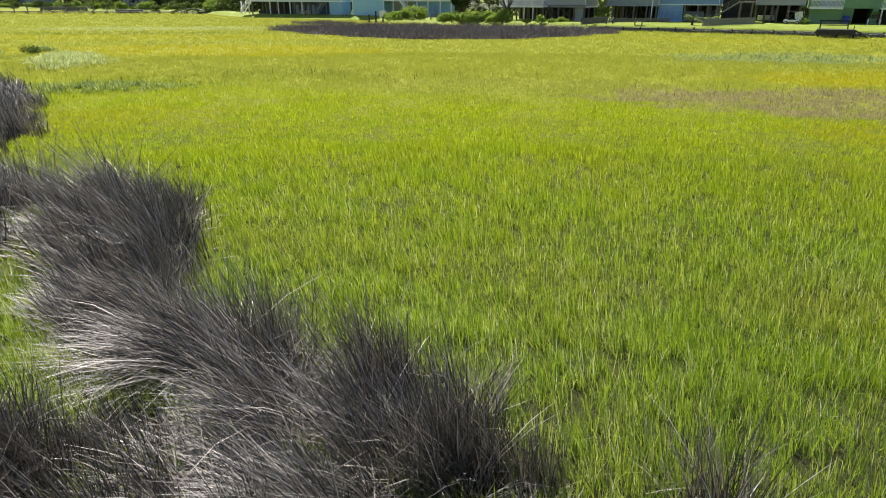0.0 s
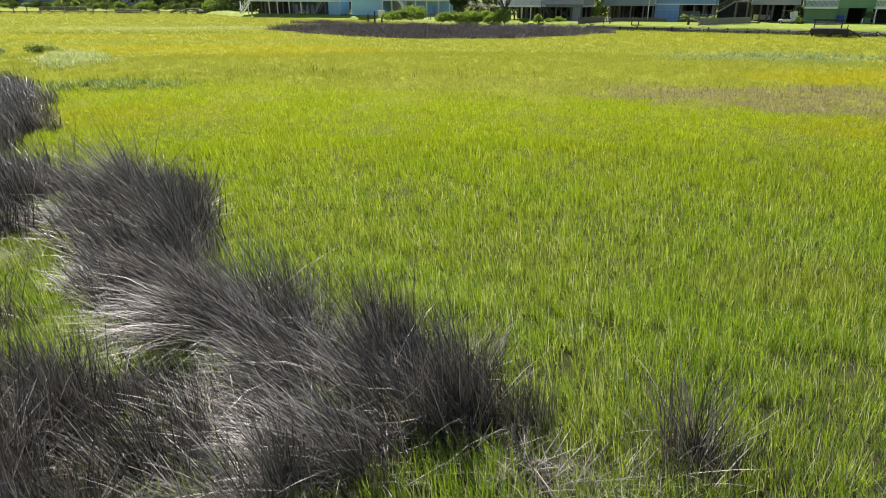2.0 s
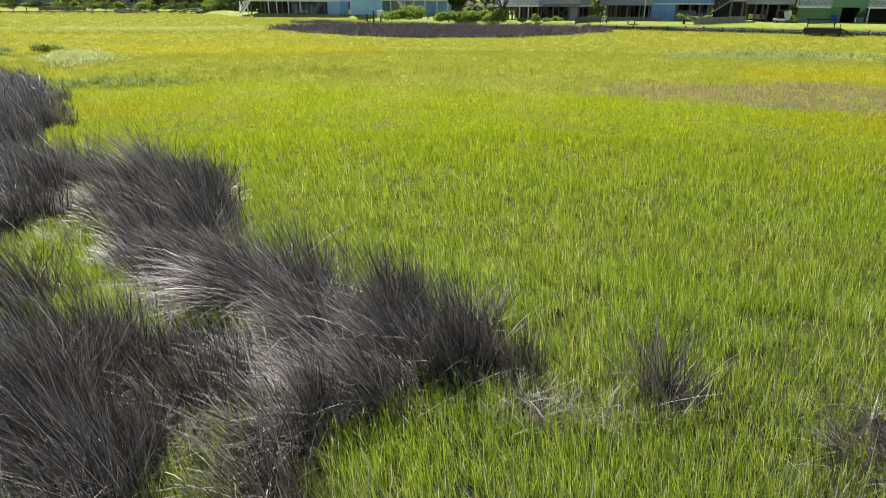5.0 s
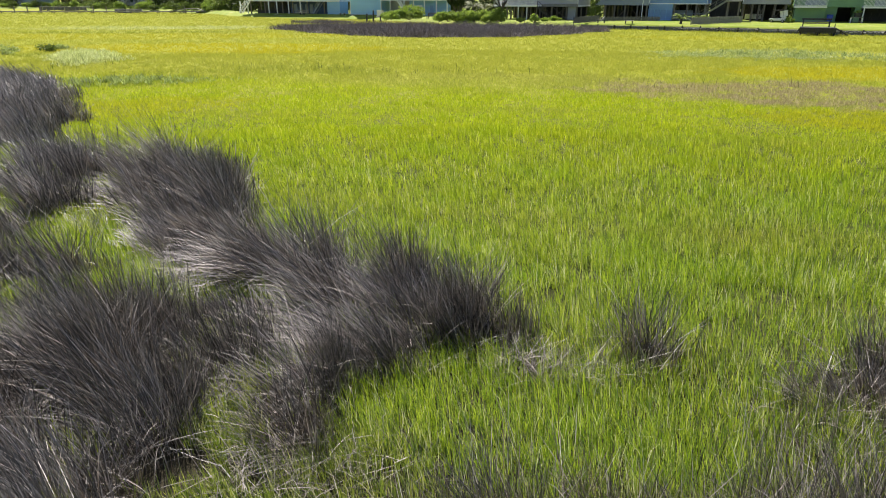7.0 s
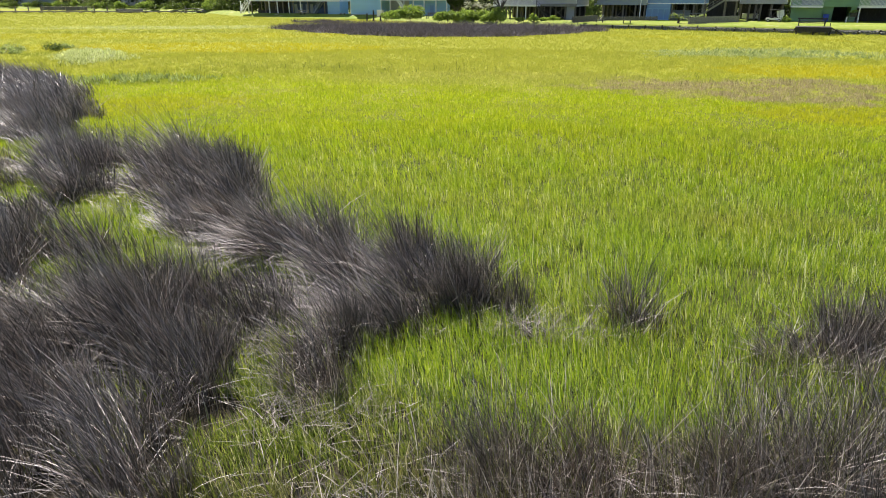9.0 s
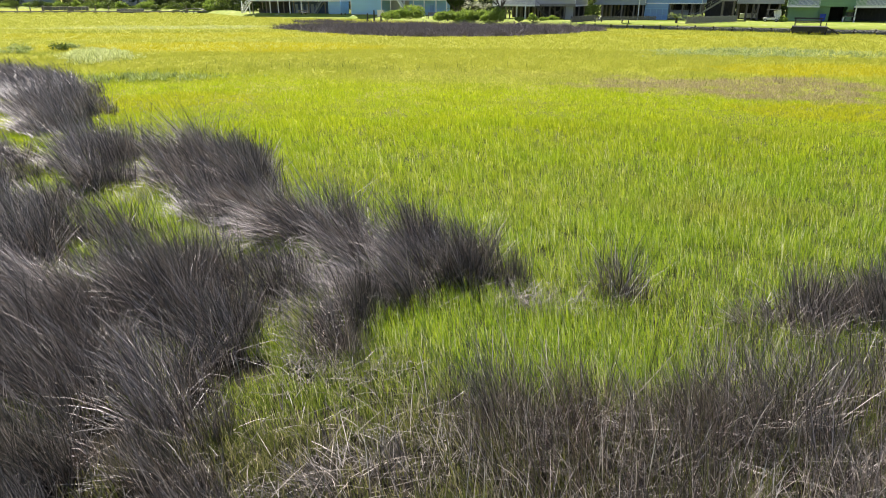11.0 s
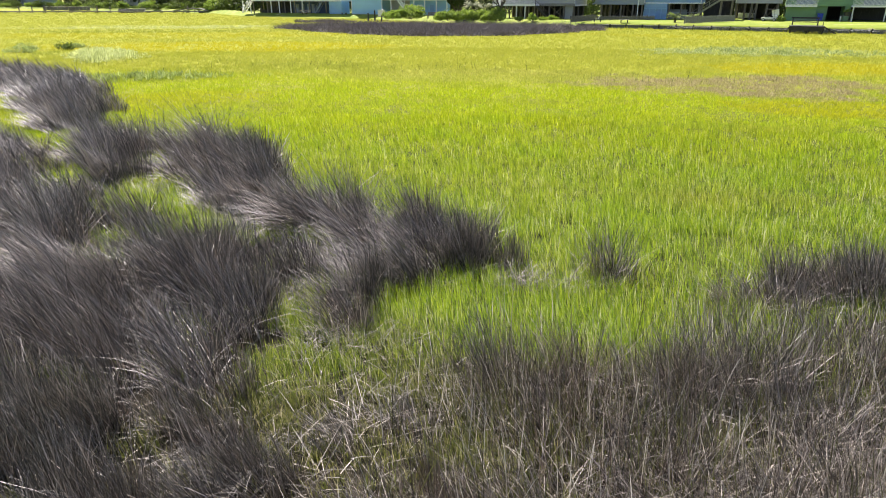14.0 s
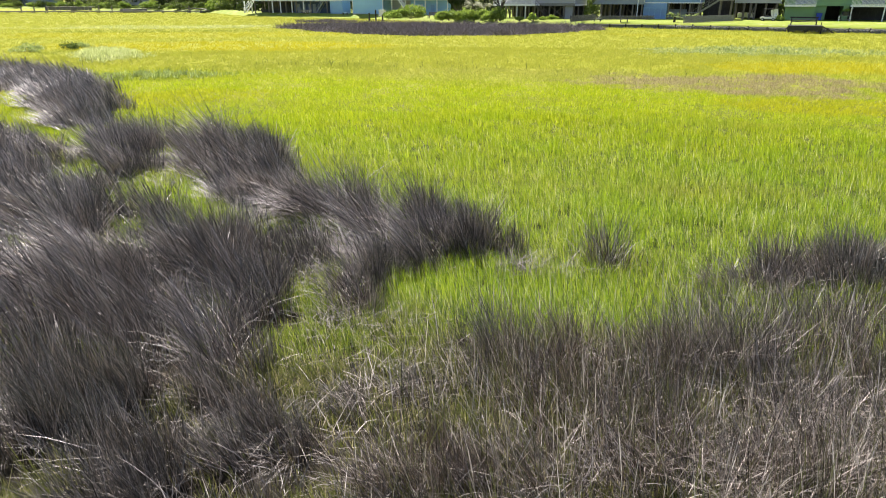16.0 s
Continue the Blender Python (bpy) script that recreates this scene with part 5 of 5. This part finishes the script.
def bank_edge(x):
    """Near and far edge of the long rush bank in the open marsh."""
    near = np.interp(x, [-31, -28, -20, -8, 6, 14, 19, 22], [95, 92, 82.5, 73.5, 75, 82, 88, 93.5])
    far = np.interp(x, [-31, -28, -14, 0, 12, 19, 22], [94, 99, 103, 99, 97, 95, 94])
    return near, far


def rush_bank():
    rng = np.random.default_rng(61)
    x, y = rng.uniform(-33, 22, 150000), rng.uniform(66, 122, 150000)
    a, b = bank_edge(x + 1.2 * np.sin(y * 0.9))
    keep = (y > a + rng.uniform(0, 1.5, len(x))) & (y < b) & (y < shore_y(x) - 0.5)
    strip = ((x + 27) / 6) ** 2 + ((y - 119) / 2.6) ** 2 < 1
    keep |= strip
    x, y = x[keep], y[keep]
    n = len(x)
    mound = np.sin(x * 0.9 + 1.1 * np.sin(y * 0.5)) * np.sin(y * 0.7 + 0.8 * np.sin(x * 0.4))
    rim = np.clip(np.minimum(y - bank_edge(x)[0], bank_edge(x)[1] - y) / 5.0, 0.0, 1.0)
    length = (0.9 + 0.4 * mound + 0.75 * rim) * rng.uniform(0.75, 1.1, n)
    bare = np.exp(-((x + 20.3) / 1.6) ** 2 - ((y - 81.5) / 3.5) ** 2) + np.exp(-((x + 9.6) / 1.2) ** 2 - ((y - 72.5) / 3.0) ** 2)
    dry = np.clip(0.55 * rng.uniform(0, 1, n) ** 3 + bare * rng.uniform(0.3, 1.1, n), 0, 1)
    me = blade_mesh("rush_bank", np.stack([x, y, np.full(n, -0.03)], -1), length, rng.uniform(0, 6.28, n), rng.uniform(0.6, 1.25, n), rng.uniform(-0.3, 0.5, n), rng.uniform(0.03, 0.055, n), M_BANK, 2, 1.4, rng, dry)
    tagged(new("rush_bank", me), "long bank of dark grey-brown needle rush in the open marsh", "rush", kind="stuff")


rush_bank()


# ---- cordgrass meadow ----
def rush_cover(x, y):
    """0 in the open, 1 inside a rush clump."""
    c = np.zeros_like(x)
    for cx, cy, rx, ry, *_ in CLUMPS:
        c = np.maximum(c, 1 - np.clip(((x - cx) / rx) ** 2 + ((y - cy) / ry) ** 2, 0, 1.4) / 1.4)
    for cx, cy, rx, ry in ((-3.0, 2.0, 0.4, 0.35), (0.75, 3.9, 0.25, 0.2)):   # bare hollows
        c = np.maximum(c, 1 - np.clip(((x - cx) / rx) ** 2 + ((y - cy) / ry) ** 2, 0, 1))
    return c


def scatter(rng, count, d0, d1, spread=0.86):
    """Places in the marsh ahead of the point (0, -6), thinning with the square of the distance."""
    d = d0 * (d1 / d0) ** rng.uniform(0, 1, count)
    a = rng.uniform(-spread, spread, count)
    return d * np.sin(a), -6 + d * np.cos(a), d


def meadow(name, label, tufts, per, d0, d1, seed, levels, tall, wide_near, spread=0.86):
    """Cordgrass in tufts: the blades of a tuft share a height and a lean."""
    rng = np.random.default_rng(seed)
    x, y, d = scatter(rng, tufts, d0, d1, spread)
    near, far = bank_edge(x)
    keep = (y < shore_y(x) - 0.4) & ~((x > -31) & (x < 22) & (y > near + 0.5) & (y < far))
    wave = np.sin(x * 2.1 + 1.7 * np.sin(y * 1.3)) * np.sin(y * 2.3 + 1.1 * np.sin(x * 1.7))
    keep &= rng.uniform(0, 1, tufts) < np.clip(1.0 - 1.3 * rush_cover(x, y), np.where((y < 2.4) & (x > -1.5), 0.3, 0.03), 1) * (0.9 + 0.15 * wave)
    foot = np.clip((np.where(x < 0, 2.4, 1.2) - y) / 2.0, 0, 1) * (np.abs(x) < 9) * np.clip((x + 4.5) / 2.0, 0.2, 1)
    keep &= rng.uniform(0, 1, tufts) > 0.52 * foot
    x, y, d, wave, foot = x[keep], y[keep], d[keep], wave[keep], foot[keep]
    m = len(x)
    high = tall * rng.uniform(0.6, 1.15, m) * (1 + 0.14 * wave) * (1 - 0.35 * foot)
    high *= 1 + 0.9 * np.exp(-np.abs(shore_y(x) - y) / 3.0) * (x > 12)   # ranker grass along the bulkhead
    lean, head = rng.uniform(0.0, 0.09, m), rng.uniform(0, 6.28, m)
    i = np.repeat(np.arange(m), per)
    n = len(i)
    fan = 0.018 + 0.0022 * d[i]
    root = np.stack([x[i] + rng.normal(0, 1, n) * fan, y[i] + rng.normal(0, 1, n) * fan, np.full(n, -0.04)], -1)
    stray = rng.uniform(0, 1, n) < 0.3
    head_i = np.where(stray, rng.uniform(0, 6.28, n), head[i] + rng.normal(0, 0.5, n))
    lean_i = lean[i] + rng.uniform(0, 0.1, n) + (rng.uniform(0, 0.25, n) if levels == 1 else 0)
    wx, wy = lean_i * np.cos(head_i) - 0.07, lean_i * np.sin(head_i)   # the wind leans all blades a little
    if levels == 1:
        wx = 0.35 * wx
    me = blade_mesh(name, root, high[i] * rng.uniform(0.55, 1.08, n), np.arctan2(wy, wx), np.hypot(wx, wy), rng.uniform(0.03, 0.9, n) ** 2.0 + rng.uniform(0.6, 1.5, n) * (rng.uniform(0, 1, n) < 0.2) * (levels > 1), np.maximum(wide_near, (0.00072 if levels > 1 else 0.00075) * d[i]) * rng.uniform(0.6, 1.25, n), M_MEADOW, levels, 1.5 if levels > 1 else 0.4, rng)
    tagged(new(name, me), label, "grass", kind="stuff")


meadow("cordgrass_near", "bright green cordgrass blades standing in the near marsh", 48000, 6, 4.0, 14.0, 201, 2, 0.46, 0.0085)
meadow("cordgrass_middle", "yellow-green cordgrass across the middle of the marsh", 40000, 6, 13.5, 26.0, 202, 2, 0.38, 0.010)
meadow("cordgrass_open", "yellow-green cordgrass across the open marsh", 120000, 5, 25.0, 62.0, 204, 1, 0.20, 0.020)
meadow("cordgrass_far", "yellow cordgrass with pale patches across the far marsh", 118000, 5, 58.0, 262.0, 203, 1, 0.22, 0.04)


def marsh_stalks():
    """Single dark stalks that stand over the grass where it thins out."""
    rng = np.random.default_rng(222)
    spots = [(-19.5, 34.0, 4.5, 2.2, 90), (-12.0, 40.0, 7.0, 3.5, 110), (-2.0, 38.0, 7.0, 3.0, 90), (-28.0, 40.0, 4.0, 3.0, 90), (13.0, 32.0, 8.0, 3.0, 70)]
    x = np.concatenate([cx + rng.normal(0, 0.5, n) * rx for cx, cy, rx, ry, n in spots])
    y = np.concatenate([cy + rng.normal(0, 0.5, n) * ry for cx, cy, rx, ry, n in spots])
    n = len(x)
    me = blade_mesh("marsh_stalks", np.stack([x, y, np.full(n, -0.03)], -1), rng.uniform(0.3, 0.65, n), rng.uniform(0, 6.28, n), rng.uniform(0.0, 0.3, n), rng.uniform(0, 0.5, n), rng.uniform(0.015, 0.035, n), M_STALK, 2, 1.4, rng)
    tagged(new("marsh_stalks", me), "dark olive stalks standing over the yellow marsh grass", "grass", kind="stuff")


marsh_stalks()


def meadow_around():
    """The marsh goes on at both sides and behind, thinner."""
    rng = np.random.default_rng(210)
    n = 50000
    d, a = 5 * 16 ** rng.uniform(0, 1, n), rng.uniform(0.84, 2 * np.pi - 0.84, n)
    x, y = d * np.sin(a), -6 + d * np.cos(a)
    u, b = rng.uniform(0, 1, 70000), rng.uniform(0, 2 * np.pi, 70000)
    fx, fy = 14 * np.sqrt(u) * np.sin(b), -8 + 14 * np.sqrt(u) * np.cos(b)
    bare = (fy < -3.2) | (np.abs(fx) > 9)
    x, y, d = np.append(x, fx[bare]), np.append(y, fy[bare]), np.append(d, np.full(bare.sum(), 5.0))
    n = len(x)
    me = blade_mesh("cordgrass_around", np.stack([x, y, np.full(n, -0.04)], -1), rng.uniform(0.3, 0.6, n), rng.uniform(0, 6.28, n), rng.uniform(0, 0.3, n), rng.uniform(0, 0.5, n), np.maximum(0.02, 0.0025 * d), M_MEADOW, 1, 1.5, rng)
    tagged(new("cordgrass_around", me), "green cordgrass on the marsh beside the rushes", "grass", kind="stuff")


meadow_around()


# ---- dead stems on the mud ----
def straw_mats():
    rng = np.random.default_rng(303)
    spots = [(1.3, 3.8, 0.6, 0.3, 260), (-2.3, 2.0, 0.3, 0.6, 170), (-3.0, 3.3, 0.35, 0.4, 140), (-1.5, 1.9, 0.8, 0.4, 260), (-4.8, 6.5, 0.8, 0.4, 350), (4.6, 2.9, 1.1, 0.4, 400),
             (-1.0, 0.3, 1.6, 0.7, 420), (2.4, 0.4, 2.6, 0.8, 600), (-2.4, -1.0, 2.4, 0.9, 250), (1.5, -1.2, 2.8, 0.9, 600), (4.4, -0.3, 1.6, 1.0, 1300), (3.4, -1.2, 1.2, 0.7, 1100), (-8.2, 9.0, 0.6, 0.5, 250), (0.6, 4.0, 0.4, 0.3, 200), (-6.4, 4.4, 1.3, 0.6, 500)]
    x, y = [], []
    for cx, cy, rx, ry, n in spots:
        x.append(cx + rng.normal(0, 0.6, n) * rx), y.append(cy + rng.normal(0, 0.6, n) * ry)
    x, y = np.concatenate(x), np.concatenate(y)
    n = len(x)
    me = blade_mesh("dead_straw", np.stack([x, y, rng.uniform(0.0, 0.16, n)], -1), rng.uniform(0.2, 0.75, n), rng.uniform(0, 6.28, n), rng.uniform(0.7, 1.45, n), rng.uniform(0.0, 0.9, n), rng.uniform(0.005, 0.011, n), M_STRAW, 3, 1.4, rng)
    tagged(new("dead_straw", me), "bleached dead stems lying among the rushes", "dead grass", kind="stuff")


straw_mats()


# ---- thin mixed stems in the foreground ----
def mixed_stems():
    """Single upright stems between the loose rush clumps, in drifts."""
    rng = np.random.default_rng(404)
    n = 16000
    x, y = rng.uniform(-1.5, 8.5, n), rng.uniform(-3.6, 2.9, n)
    drift = np.sin(x * 1.3 + 0.8 * np.sin(y * 1.9)) * np.sin(y * 1.6 + 1.2)
    edge = np.clip((2.2 + 0.22 * x + 0.5 * np.sin(x * 2.3) - y) / 1.6, 0, 1)
    keep = rng.uniform(0, 1, n) < (0.5 + 0.35 * drift) * edge * np.clip((x + 1.8) / 2.0, 0, 1)
    x, y = x[keep], y[keep]
    n = len(x)
    me = blade_mesh("marsh_stems", np.stack([x, y, np.full(n, -0.03)], -1), rng.uniform(0.55, 1.1, n), rng.normal(3.2, 1.2, n), rng.uniform(0.04, 0.4, n) ** 1.2, 0.6 * rng.uniform(0, 1.0, n) ** 2, rng.uniform(0.005, 0.0095, n), M_MIXED, 4, 1.4, rng)
    tagged(new("marsh_stems", me), "thin olive, brown and straw-coloured stems among the rushes", "grass", kind="stuff")


mixed_stems()


# ---- patches of other grasses ----
def grass_patch(name, label, cx, cy, ru, rv, lean, tufts, high, material, seed):
    """Tufts of broad leaves in a ragged ellipse."""
    rng = np.random.default_rng(seed)
    a, r = rng.uniform(0, 6.28, tufts), np.sqrt(rng.uniform(0, 1, tufts))
    r *= (1 + 0.25 * np.sin(3 * a + seed) + 0.2 * np.sin(5 * a)) * rng.uniform(0.7, 1.3, tufts)
    u, v = r * ru * np.cos(a), r * rv * np.sin(a)
    ca, sa = math.cos(radians(lean)), math.sin(radians(lean))
    i = np.repeat(np.arange(tufts), 9)
    n = len(i)
    root = np.stack([cx + (u * ca - v * sa)[i] + rng.normal(0, 0.07, n), cy + (u * sa + v * ca)[i] + rng.normal(0, 0.07, n), np.full(n, -0.03)], -1)
    tall = (high * rng.uniform(0.7, 1.15, tufts) * (1.1 - 0.35 * np.minimum(r, 1.3)))[i] * rng.uniform(0.6, 1.1, n)
    me = blade_mesh(name, root, tall, rng.uniform(0, 6.28, n), rng.uniform(0.05, 0.6, n), rng.uniform(0, 1.0, n), rng.uniform(0.025, 0.07, n), material, 2, 1.4, rng)
    tagged(new(name, me), label, "grass", kind="stuff")


grass_patch("pale_grass", "pale bleached tufts of grass in the yellow marsh", -31.2, 48.0, 7.0, 2.4, 122, 420, 0.55, M_PALE, 7)
grass_patch("sedge_patch", "dark blue-green sedge tufts in the marsh", -19.2, 32.6, 4.2, 2.0, 8, 150, 0.5, M_SEDGE, 8)
grass_patch("sedge_drift", "grey-green sedge tufts across the far marsh", 27.0, 52.0, 10.5, 5.0, -4, 230, 0.40, M_SEDGE, 9)
